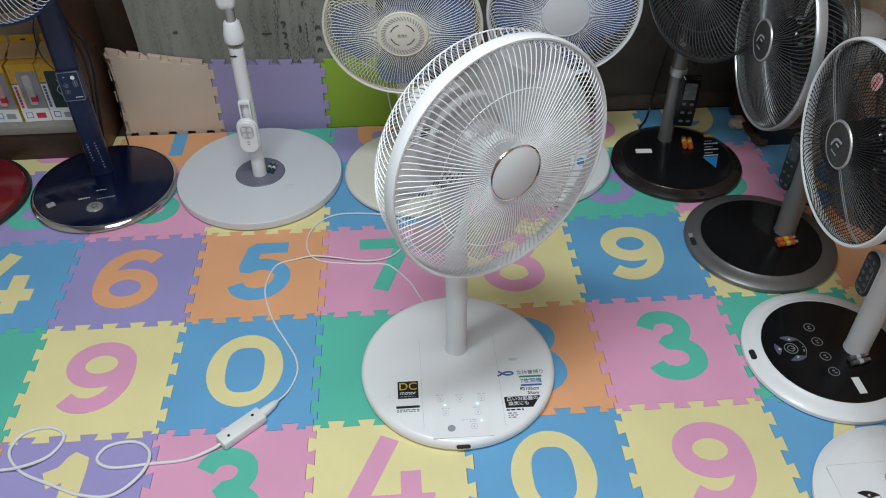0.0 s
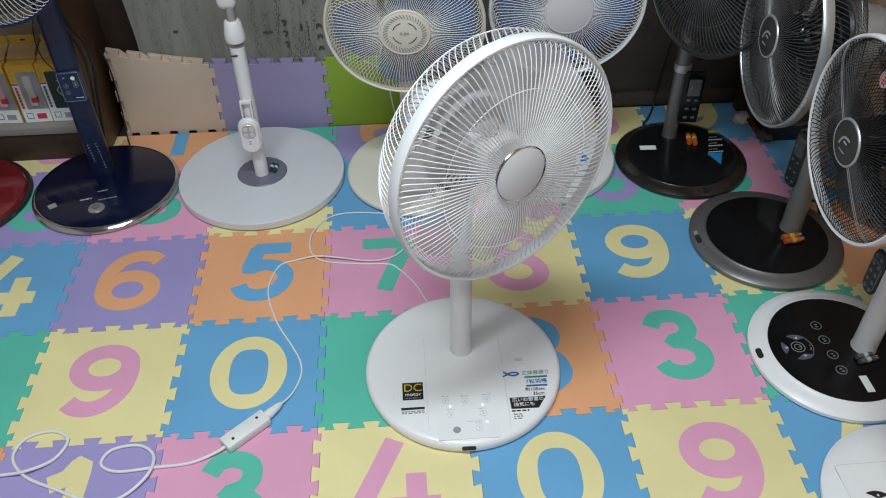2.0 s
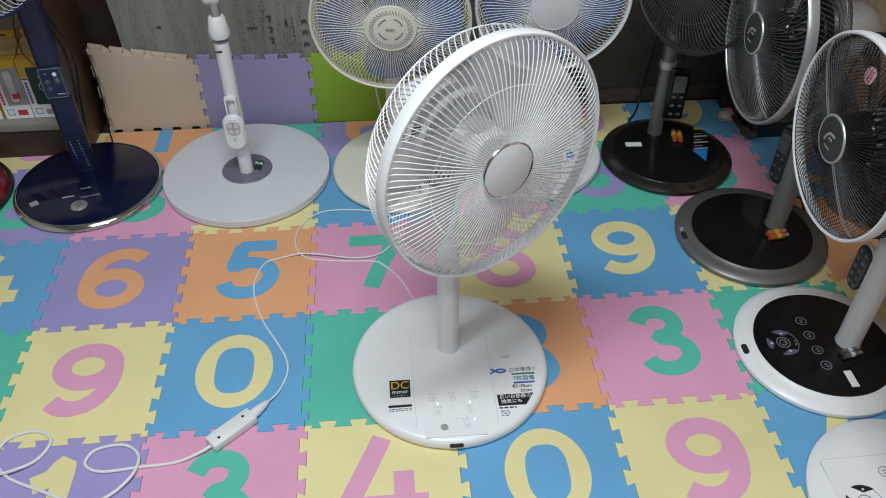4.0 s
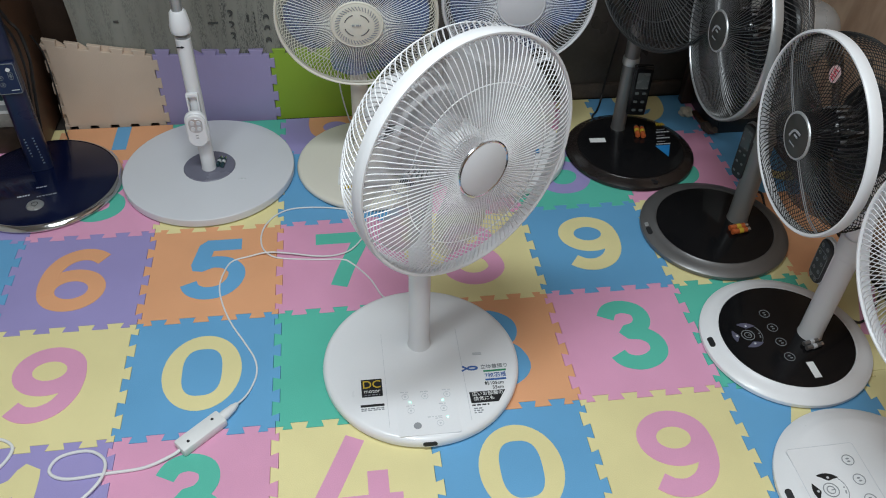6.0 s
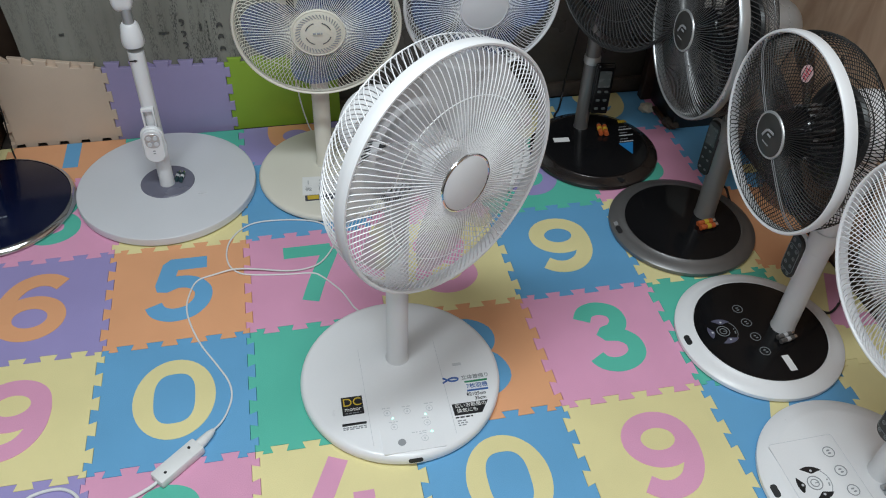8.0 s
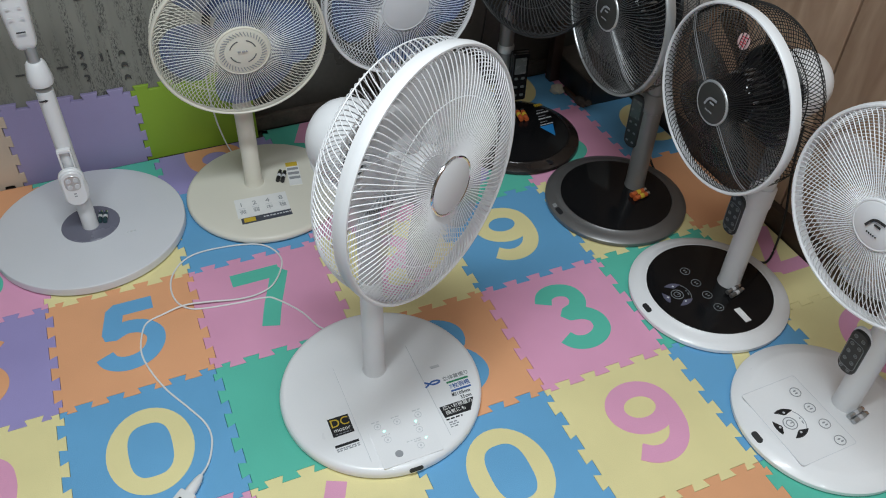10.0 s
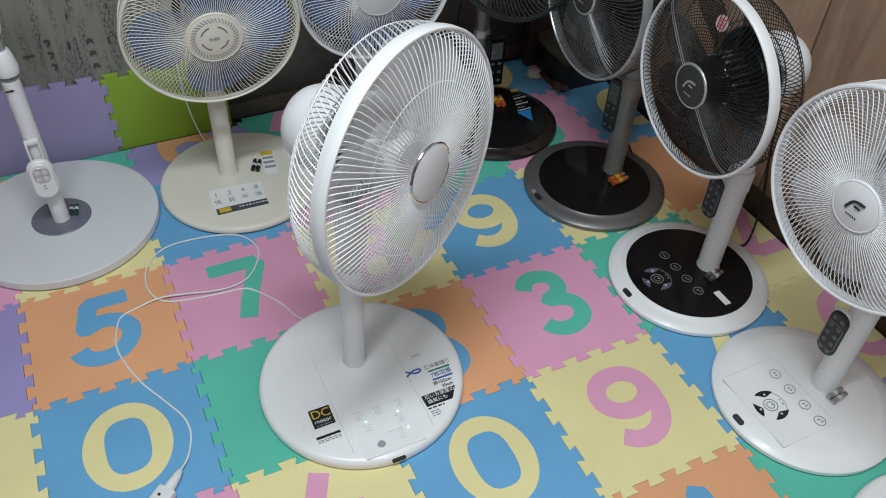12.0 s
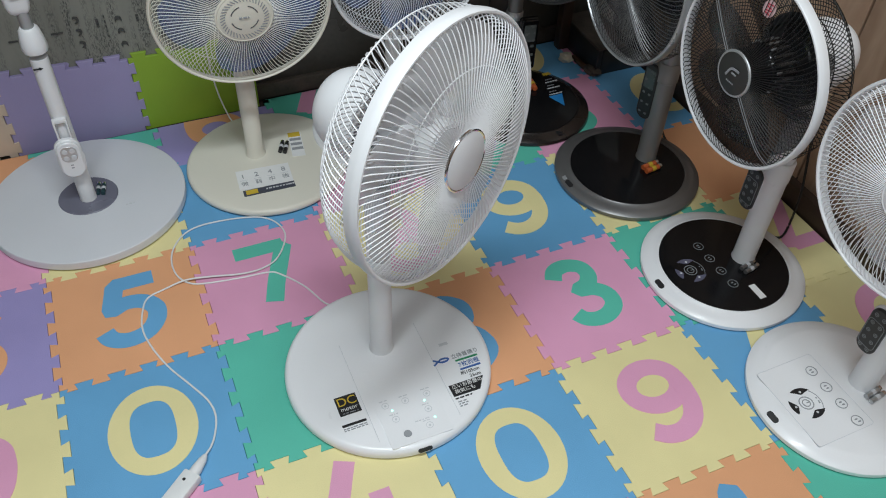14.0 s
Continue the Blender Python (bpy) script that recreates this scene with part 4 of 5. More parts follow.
for q, cx in enumerate((-0.014, 0.006)):
    for k in range(7 + 3 * q):
        part("post_mark", prism(rect(rnd.uniform(0.003, 0.006), rnd.uniform(0.002, 0.0035)), 0, 0.0008, m=pose(p.x + cx + 0.0006 * k, p.y - 0.0222, 0.120 - 0.0085 * k, 90, 0, 25)), MARK_BLUE if (k + q) % 3 else KEY_DIM, col, smooth=False)
rem = thing("remote_control", pose(-0.310, 1.153, 0.293, 0, 0, 6), "navy card remote with pale outline on the navy fan's post", "remote control")
face = pose(0, 0, 0, 90, 0, 0)
part("case", prism(pill(0.054, 0.082, 0.004, 3), -0.004, 0.010, 0.001, m=face), NAVY_GUARD, rem)
edge = pill(0.050, 0.078, 0.004, 3)
bm = stroke(list(edge) + [edge[0]], 0.0007, 0.009, 0.0106)
bm.transform(face)
part("outline", bm, KEY_DIM, rem, "thin pale outline", smooth=False)
part("power_key", prism(oval(0.0050, 0.0050, 20), 0.009, 0.0112, m=face @ pose(0.010, 0.024, 0)), INK_WHITE, rem, "white round button")
for kx, kz in ((-0.011, 0.004), (0.012, 0.004), (-0.011, -0.014), (0.012, 0.012)):
    part("key", lathe([(0.0058, 0.009), (0.0058, 0.0108), (0.0050, 0.0108), (0.0050, 0.009)], 20, face @ pose(kx, kz, 0), closed=True), KEY_DIM, rem, smooth=False)
    part("key_symbol", prism(rect(0.003, 0.004), 0.009, 0.0107, m=face @ pose(kx, kz, 0)), KEY_DIM, rem, smooth=False)
part("key_symbol", prism(rect(0.005, 0.003), 0.009, 0.0107, m=face @ pose(-0.011, 0.026, 0)), INK_GREY, rem, smooth=False)
part("maker_mark", prism(rect(0.018, 0.0018), 0.009, 0.0107, m=face @ pose(0.012, -0.030, 0)), INK_PALE, rem, smooth=False)

# -- red fan, only its base in sight --
m = frame_of(-0.682, 1.087, 290)
fan = thing("pedestal_fan", m, "dark red glossy fan base with a black edge", "fan")
base = part("base", lathe([(0, 0.006), (0.17, 0.006), (0.181, 0.012), (0.176, 0.02), (0.16, 0.0235), (0, 0.025)], 112), RED, fan)
part("rim", lathe([(0.0, 0.0), (0.186, 0.0), (0.192, 0.005), (0.189, 0.012), (0.182, 0.0125), (0.18, 0.005), (0, 0.005)], 112), BLACK, base, "black edge")
post(fan, (0, 0.05, 0.02), (0, 0.05, 0.6), 0.02, RED)
flat_print(rect(0.012, 0.02), 0.10, -0.03, 0.0245, PAPER, base, "sticker")

# -- black fan with a display --
m = frame_of(1.249, 1.114, 225)
fan = thing("pedestal_fan", m, "black glossy pedestal fan with display on its post", "fan")
base = part("base", lathe([(0, 0.0), (0.173, 0.0), (0.1765, 0.004), (0.1745, 0.011), (0.163, 0.019), (0.150, 0.0225), (0.149, 0.0235), (0.145, 0.0235), (0.144, 0.022), (0, 0.022)], 112), BROWN_BLACK, fan)
part("top_disc", lathe([(0, 0.0245), (0.141, 0.0245), (0.1435, 0.0235), (0.1435, 0.021), (0, 0.021)], 96), BLACK_GLOSS, base, "black mirror-gloss top disc")
p = local(m, (1.240, 1.204, 0.02))
post(fan, p, (p.x, p.y, 0.52), 0.0195, GUNMETAL, foot=1.1)
part("collar", lathe([(0.0215, 0.228), (0.0225, 0.232), (0.0225, 0.245), (0.0205, 0.25)], 32, pose(p.x, p.y, 0)), STEEL, fan)
hm = head_matrix(m, (1.195, 1.035, 0.562), 207, 7)
fg = fan_head(fan, hm, 0.182, BLACK, WIRE_LIT, BLACK, BLACK_GLOSS, BLADE_SMOKE, 7, 90, 64, 0.041, 6, rim=CHROME)
for a in (197, 17):
    for d in (-0.004, 0.004):
        bm = bmesh.new()
        tube(bm, [hm @ Vector((r * math.cos(radians(a)) - d * math.sin(radians(a)), r * math.sin(radians(a)) + d * math.cos(radians(a)), h)) for r, h in ((0.04, 0.0235), (0.09, 0.022), (0.14, 0.016), (0.178, 0.004))], 0.0013, 6)
        part("strut", bm, STRUT, fg, "grey steel strut")


def on_black(px, py):
    return local(m, (px, py, 0)).xy


flat_print(rect(0.044, 0.018), *on_black(1.165, 1.146), 0.0255, PAPER, base, "label", "small white paper label", 42)
tx = on_black(1.355, 1.135)
for k in range(3):
    print_bars(tx.x - 0.018 + 0.014 * k, tx.y + 0.028 - 0.026 * k, 0.0252, 0.042, 1, INK_PALE, base, 47, thick=0.0034, seed=41 + k)
    print_bars(tx.x - 0.030 + 0.014 * k, tx.y + 0.028 - 0.026 * k + 0.006, 0.0252, 0.022, 1, INK_GREY, base, 47, thick=0.002, seed=51 + k)
print_bars(tx.x - 0.045, tx.y + 0.06, 0.0252, 0.024, 2, INK_YELLOW, base, 47, pitch=0.006, thick=0.0042, seed=45)
flat_print([(-0.02, 0.018), (-0.001, -0.034), (0.022, 0.018)], tx.x + 0.022, tx.y - 0.045, 0.0252, INK_CYAN, base, "sticker", "blue triangular sticker", 47)
flat_print(oval(0.01, 0.006, 16), *on_black(1.268, 0.955), 0.0215, INK_BLACK, base, "receiver_window")
batteries(1.292, 1.170, 0.0255, 80, ORANGE_CELL, "orange wrapped spare battery on the black fan's base", 0.0068, 0.049)
w = Vector((1.272, 1.180, 0.165))
part("holder", box(0.03, 0.03, 0.10, pose(*local(m, (1.262, 1.190, 0.165)), 0, 0, 0), 0.004), BLACK, fan, "black remote holder on the post")
remote(Matrix.Translation(w + Vector((-0.004, -0.006, 0))) @ pose(0, 0, 0, 0, 0, -8), 0.046, 0.145, 0.016, BLACK_GLOSS, LCD, "black remote with grey screen on the black fan", LCD, 3, 2, round_end=0.12)


# -- three fans of one make, along the side wall --
def touch_marks(base, x, y, z, ink, dial, name_ring):
    """Touch buttons in a row of four and a round control group."""
    for k in range(4):
        bx, by = x - 0.055 + 0.041 * k, y + 0.062
        part("button", lathe([(0.0115, 0), (0.0115, 0.0008), (0.0100, 0.0008), (0.0100, 0)], 28, pose(bx, by, z), closed=True), ink, base)
        flat_print(oval(0.0016, 0.0034, 8), bx - 0.003, by, z, ink, base, "button_symbol")
        flat_print(oval(0.0016, 0.0034, 8), bx + 0.003, by + 0.001 * k, z, ink, base, "button_symbol")
    part("power_button", lathe([(0.0145, 0), (0.0145, 0.0008), (0.0128, 0.0008), (0.0128, 0)], 32, pose(x, y, z), closed=True), name_ring, base)
    part("power_symbol", lathe([(0.0082, 0), (0.0082, 0.0008), (0.0066, 0.0008), (0.0066, 0)], 24, pose(x, y, z), closed=True), name_ring, base)
    flat_print(rect(0.0016, 0.007), x, y + 0.004, z, name_ring, base, "power_symbol")
    for ang, wide in ((168, 36), (12, 36), (270, 30)):
        pts = [(0.034 * math.cos(radians(ang + t)), 0.034 * math.sin(radians(ang + t))) for t in range(-wide, wide + 1, 8)]
        for t in range(wide - 4, -wide + 3, -8):
            r = 0.0335 - 0.0140 * math.cos(radians(88 * t / wide))
            pts.append((r * math.cos(radians(ang + t)), r * math.sin(radians(ang + t))))
        key = flat_print(pts, x, y, z, dial, base, "key_arc")
        flat_print(oval(0.0025, 0.0025, 8), x + 0.025 * math.cos(radians(ang)), y + 0.025 * math.sin(radians(ang)), z + 0.0005, INK_PALE, key, "key_symbol")
    arc = [(0.031 * math.cos(radians(t)), 0.031 * math.sin(radians(t))) for t in range(48, 133, 7)]
    place_print(stroke(arc, 0.0005, -0.001, 0.0006), x, y, z, 0, ink, base, "scale_arc")
    for t in (70, 78, 95):
        flat_print(oval(0.0016, 0.0016, 8), x + 0.026 * math.cos(radians(t)), y + 0.026 * math.sin(radians(t)), z, ink, base, "scale_dot")


def f_logo(fg, hm, h, mat):
    """A plain winged shape on the badge."""
    wing = [(q.x, q.y) for q in smooth_path([(-0.0145, -0.0085, 0), (-0.0085, 0.0035, 0), (-0.0025, 0.0090, 0), (0.0055, 0.0105, 0), (0.0145, 0.0105, 0)], 4)]
    for path, half, lift in ((wing, 0.0021, 0.0), ([(-0.0015, 0.0015), (0.0095, 0.0015)], 0.0015, 0.0002)):
        bm = stroke(path, half, -0.0004, 0.0006 + lift)
        bm.transform(hm @ pose(0.001, 0.001, h))
        part("badge_mark", bm, mat, fg, smooth=False)
    bm = bmesh.new()
    for k in range(5):
        prism([(-0.009 + 0.004 * k, -0.016), (-0.0065 + 0.004 * k, -0.016), (-0.0065 + 0.004 * k, -0.0135), (-0.009 + 0.004 * k, -0.0135)], 0, 0.0006, bm=bm)
    bm.transform(hm @ pose(0.001, 0, h))
    part("badge_print", bm, mat, fg, smooth=False)


def f_fan(x, y, front, label, px, py, centre, az, el, outer, inner, ink, dial, tube_mat, ring, wire, housing, badge, mark, blade, R, struts, mx, my, rem):
    m = frame_of(x, y, front)
    fan = thing("pedestal_fan", m, label, "fan", "fans with sloped round bases")
    lip = [(0.1455, 0.0235), (0.1445, 0.0245), (0.142, 0.0245), (0.1415, 0.022), (0, 0.022)] if struts else [(0.150, 0.0235), (0.146, 0.0246), (0.142, 0.0250), (0, 0.0252)]
    base = part("base", lathe([(0, 0.0), (0.168, 0.0), (0.168, 0.003), (0.1772, 0.003), (0.1792, 0.005), (0.1792, 0.0130), (0.1778, 0.0146), (0.160, 0.0200)] + lip, 112), outer, fan)
    if struts:
        part("top_disc", lathe([(0, 0.0252), (0.139, 0.0252), (0.141, 0.0245), (0.141, 0.021), (0, 0.021)], 96), inner, base)
    p = local(m, (px, py, 0.024))
    col = post(fan, p, (p.x, p.y, 0.30), 0.0245, tube_mat, foot=1.06)
    part("collar", lathe([(0.0245, 0.252), (0.0265, 0.254), (0.0268, 0.30), (0.024, 0.304)], 36, pose(p.x, p.y, 0)), tube_mat, fan)
    hm = head_matrix(m, centre, az, el)
    post(fan, (p.x, p.y, 0.30), (p.x, p.y, centre[2] - 0.06), 0.0225, tube_mat, "upper_post", foot=1.0)
    part("neck", box(0.05, 0.075, 0.10, Matrix.Translation((p.x, p.y - 0.012, centre[2] - 0.07)), 0.02, 3), housing, fan)
    fg = fan_head(fan, hm, R, ring, wire, housing, badge, blade, 7, 116, 112, 0.041, 9, 0.098, 0.02, 0.017, (), 0.00082, STEEL if struts else ring, rear_swirl=-38, bend=1.4, hub=BLACK_GLOSS if struts else None, plate=BLACK if struts else None)
    f_logo(fg, hm, 0.0268, mark)
    if struts:
        part("badge_barrel", lathe([(0.030, 0.016), (0.0385, 0.016), (0.0395, 0.010), (0.0395, -0.016), (0.036, -0.020), (0.030, -0.020)], 48, hm, closed=True), BLACK_GLOSS, fg, "deep black barrel behind the badge")
        rotor = part("rotor_body", lathe([(0, -0.018), (0.034, -0.018), (0.042, -0.024), (0.045, -0.034), (0.046, -0.072), (0, -0.072)], 48, hm), BLACK_GLOSS, fan, "ribbed black rotor body")
        for k in range(20):
            part("rotor_rib", box(0.0030, 0.0046, 0.040, hm @ pose(0, 0, 0, 0, 0, 18 * k) @ pose(0.0462, 0, -0.050), 0.0008, 1), STRUT, rotor)
    if struts:
        for a in (136, 316):
            for d in (-0.0026, 0.0026):
                bm = bmesh.new()
                tube(bm, [hm @ Vector((r * math.cos(radians(a)) - d * math.sin(radians(a)), r * math.sin(radians(a)) + d * math.cos(radians(a)), h)) for r, h in curve_profile([(0.04, 0.0235), (0.09, 0.0215), (0.14, 0.0155), (R - 0.004, 0.003)], 4)], 0.0008, 6)
                part("strut", bm, STRUT, fg, "grey steel strut")
    if ink:
        touch_marks(base, mx, my, 0.0258, ink, dial, ink)
    if not ink:
        # silver square put in for a small bright spot beside the slot
        part("rim_square", prism(rect(0.012, 0.009), -0.001, 0.0012, m=pose(-0.028, -0.1640, 0.0182, 20, 0, -8)), STEEL, base, "small silver window in the rim")
    part("slot", prism(pill(0.026, 0.012, 0.0055), -0.001, 0.0015, m=pose(-0.004, -0.1655, 0.0182, 20, 0, 0)), INK_BLACK, base, "dark receiver slot in the rim")
    # remote in its holder on the side of the post that faces the room
    rx, rz, rh, turn, look_ = rem
    w = m @ Vector((p.x + rx, p.y - 0.018, rz))
    part("holder", box(0.02, 0.02, rh * 0.5, Matrix.Translation((p.x + rx * 0.75, p.y - 0.008, rz - rh * 0.1)), 0.004), tube_mat, fan, "remote holder on the post")
    rm = remote(Matrix.Translation(w) @ pose(0, 0, 0, 0, 0, front - 270 + turn), 0.041, rh, 0.014, BLACK, KEY_DIM, "black oval remote held on a fan's post", LCD if look_ else None, rows=3 if look_ else 5, cols=2, key_r=0.0034, shell=SILVER if look_ else WHITE)
    return fan, base, fg, hm, m, p


f_fan(1.359, 0.770, 182, "gunmetal grey pedestal fan with black grille and base", 1.424, 0.785, (1.250, 0.765, 0.549), 179, 2.5, GUNMETAL, BLACK_GLOSS, None, None, GUN_POST_LIT,
      SILVER, WIRE_LIT, SILVER, BADGE_DARK, INK_GREY, BLADE_SMOKE, 0.176, True, 0, 0, (-0.022, 0.215, 0.148, 12, True))
fan, base, fg, hm, m, p = f_fan(1.378, 0.403, 181, "white pedestal fan with black grille and base top", 1.430, 0.401, (1.256, 0.412, 0.538), 179.5, 0, WHITE_BASE, BLACK_GLOSS, KEY_DIM,
      material("smoky_lilac_key", (0.10, 0.10, 0.15), 0.3, 0, 0.05, 60, 300, 0), WHITE, WHITE, WIRE_BLACK, WHITE, BADGE_DARK, INK_GREY, BLADE_SMOKE, 0.172, True, -0.007, -0.084, (-0.026, 0.215, 0.105, 0, False))
flat_print(rect(0.041, 0.0155), 0.0995, 0.013, 0.0256, PAPER, base, "label", "small blank white label", 0)
st = part("sticker", prism(oval(0.0140, 0.0140, 24), 0, 0.0007, m=hm @ pose(0.016, 0.128, 0.0075, -10, 0, 0)), STICKER_PINK, fg, "round white and red sticker on the grille", smooth=False)
for k in range(4):
    part("print", prism(rect(0.014 - 0.003 * (k % 2), 0.0018), 0, 0.0007, m=hm @ pose(0.016, 0.135 - 0.0048 * k, 0.0068 + 0.0009 * k, -10, 0, 8 * (-1) ** k)), INK_RED, st, smooth=False)
fan, base, fg, hm, m, p = f_fan(1.385, 0.036, 181, "all-white pedestal fan with white grille", 1.432, 0.034, (1.266, 0.034, 0.551), 183, 1, WHITE_BASE, WHITE_BASE, INK_GREY,
      INK_BLACK, WHITE, WHITE, WIRE_WHITE, WHITE, WHITE, INK_BLACK, BLADE_CLEAR, 0.175, False, -0.001, -0.090, (-0.020, 0.170, 0.108, 0, False))
flat_print(pill(0.175, 0.132, 0.006), -0.004, -0.068, 0.0248, WHITE_BASE, base, "film", "faint clear film over the buttons", 0)
place_print(stroke([(a - 0.004, b - 0.068) for a, b in pill(0.176, 0.133, 0.006)], 0.0004, -0.001, 0.0008, closed=True), 0, 0, 0.0251, 0, GREY_DISC, base, "film_edge")
batteries(1.4205, 0.367, 0.0255, 12, GUNMETAL, "grey spare battery at the foot of a white post")
batteries(1.430, -0.001, 0.0255, 8, SILVER, "silver spare battery at the foot of a white post")
batteries(1.4105, 0.739, 0.0255, 8, ORANGE_CELL, "orange wrapped spare battery on a glossy black base", 0.0068, 0.049)
m = frame_of(1.375, -0.345, 181)
fan = thing("pedestal_fan", m, "white round base of another pedestal fan", "fan")
base = round_base(fan, 0.181, 0.024, WHITE_BASE, 0.014)
post(fan, (0.0, 0.06, 0.02), (0.0, 0.06, 0.3), 0.0245, WHITE, foot=1.06)

# ---- things along the back ----
# foam tiles standing on edge against the wall
for k, (colour, x0, hh, lean, wide, h0, h1) in enumerate((("beige", -0.304, 0.244, 3, 0.275, 0.261, 0.216), ("lilac", -0.028, 0.226, 3, 0.308, 0.216, 0.205), ("green", 0.281, 0.229, 3, 0.30, 0.205, 0.200))):
    n = 5
    o = [(0.0, 0.0)]
    tooth = 0.30 / (2 * n)
    for q in range(n):
        a = q * 2 * tooth
        o += [(a + 0.012, 0), (a + 0.015, 0.012), (a + tooth + 0.008, 0.012), (a + tooth + 0.010, 0)] if colour == "beige" else []
    o += [(0.30, 0.0)]
    side = 4
    hs = hh / side
    for q in range(side):
        a = q * hs
        o += [(0.30, a + hs * 0.25), (0.313, a + hs * 0.2), (0.313, a + hs * 0.8), (0.30, a + hs * 0.75)] if k < 2 else []
    o += [(0.30, hh)]
    for q in range(n - 1, -1, -1):
        a = q * 2 * tooth + 0.012
        o += [(a + tooth, hh), (a + tooth + 0.004, hh + 0.015), (a - 0.004, hh + 0.015), (a, hh)]
    o += [(0.0, hh)]
    for q in range(side - 1, -1, -1):
        a = q * hs
        if k == 0:
            o += [(0.0, a + hs * 0.75), (0.014, a + hs * 0.8), (0.014, a + hs * 0.2), (0.0, a + hs * 0.25)]
    # cut a little askew: height h0 at one end, h1 at the other
    o = [(u * wide / 0.30, v * (h0 + (h1 - h0) * u / 0.30) / hh) for u, v in o]
    clean = []
    for q in o:
        if not clean or (Vector(q) - Vector(clean[-1])).length > 1e-4:
            clean.append(q)
    stand = thing("standing_foam_tile", pose(x0, 1.386 + 0.0035 * k, -0.0129, -lean), colour.replace("lilac", "lilac purple") + " foam puzzle tile standing against the wall", "foam mat", "foam tiles standing on edge")
    bm = prism(clean, -0.006, 0.006, 0.0012, m=pose(0, 0, 0, 90, 0, 0))
    bmesh.ops.triangulate(bm, faces=[f for f in bm.faces if len(f.verts) > 4])
    for _ in range(2):
        long_edges = [e for e in bm.edges if e.calc_length() > 0.03]
        bmesh.ops.subdivide_edges(bm, edges=long_edges, cuts=1)
        bmesh.ops.triangulate(bm, faces=bm.faces[:])
    bow = {"beige": 0.011, "lilac": 0.005, "green": 0.004}[colour]
    for v in bm.verts:
        u, h = v.co.x / wide, v.co.z / hh
        v.co.y -= bow * math.sin(math.pi * max(0.0, min(1.0, u))) * h * (0.6 + 0.8 * noise.noise((u * 2.2 + k, h * 1.6, 0.4)))
    part("foam_sheet", bm, FOAM[colour], stand)

# newspaper hung behind the mats
bm = bmesh.new()
cols, rows_ = 40, 30
grid = [[bm.verts.new((-0.217 + 0.757 * a / cols + 0.006 * math.sin(b * 0.35), 1.404 + 0.005 * noise.noise((a * 0.22, b * 0.16, 3.0)) + 0.003 * noise.noise((a * 0.7, b * 0.5, 8.0)), 0.16 + 0.75 * b / rows_)) for b in range(rows_ + 1)] for a in range(cols + 1)]
for a in range(cols):
    for b in range(rows_):
        bm.faces.new((grid[a][b], grid[a + 1][b], grid[a + 1][b + 1], grid[a][b + 1]))
ext = bmesh.ops.extrude_face_region(bm, geom=bm.faces[:])
bmesh.ops.translate(bm, vec=(0, 0.0012, 0), verts=[v for v in ext["geom"] if isinstance(v, bmesh.types.BMVert)])
news = tagged(part("newspaper", bm, NEWS), "grey newspaper sheets hung against the wall", "newspaper")
YN = 1.3965
INK_CHAR = material("newspaper_ink", (0.06, 0.06, 0.057), 0.8, 0, 0.3, 200, 500, 0)


def news_mark(outline, x, z, mat, name, turn=0.0):
    part(name, prism(outline, -0.006, 0.0, m=pose(x, YN + 0.004, z, 90, 0, 0) @ pose(0, 0, 0, 0, 0, turn)), mat, news, smooth=False)


for cx, zs in ((0.190, (0.312, 0.281, 0.249)), (0.284, (0.296, 0.264, 0.229)), (0.377, (0.30, 0.268, 0.235))):
    for cz in zs:
        arch = [(0.0080 * math.cos(radians(t)), 0.0098 * math.sin(radians(t))) for t in range(-25, 206, 21)] + [(0.0052 * math.cos(radians(t)), 0.0048 * math.sin(radians(t)) - 0.0005) for t in range(205, -26, -33)]
        news_mark(arch, cx + 0.004 * (0.312 - cz), cz, INK_CHAR, "printed_picture", -70 if cx < 0.2 else 0)
for cx, cz in ((0.237, 0.297), (0.327, 0.294), (0.415, 0.296)):
    for q in (-0.0066, 0, 0.0066):
        news_mark(rect(0.0062, 0.0052), cx, cz + q, INK_CHAR, "headline")
news_mark(rect(0.026, 0.003), 0.145, 0.287, INK_CHAR, "headline")
for cx, cz, w, h in ((-0.10, 0.30, 0.012, 0.004), (-0.16, 0.41, 0.02, 0.003), (0.05, 0.285, 0.02, 0.003), (0.25, 0.37, 0.004, 0.012), (0.34, 0.38, 0.004, 0.012), (0.22, 0.45, 0.018, 0.003), (-0.03, 0.42, 0.014, 0.004)):
    news_mark(rect(w, h), cx, cz, INK_CHAR, "headline")
rnd = random.Random(5)
for cx in (0.254, 0.345, 0.434):
    for k in range(6):
        news_mark(rect(rnd.uniform(0.0012, 0.0034), rnd.uniform(0.002, 0.0045)), cx, 0.31 - 0.0125 * k, INK_CHAR, "headline")

# dark shelf with boxed goods
shelf = thing("shelf_unit", Matrix.Identity(4), "dark brown wooden shelf unit with boxed goods", "shelf")
part("side_panel", box(0.05, 0.235, 0.76, Matrix.Translation((-0.352, 1.382, 0.38)), 0.003), WOOD_SIDE, shelf, "brown wooden end panel")
part("plinth", box(0.9, 0.02, 0.085, Matrix.Translation((-0.80, 1.275, 0.0425)), 0.002), WOOD_DARK, shelf)
part("shelf_board", box(0.85, 0.24, 0.022, Matrix.Translation((-0.803, 1.378, 0.098)), 0.002), material("pale_worn_shelf_edge", (0.24, 0.22, 0.20), 0.6, 0, 0.2, 12, 160, 0.04), shelf, "pale worn shelf board")
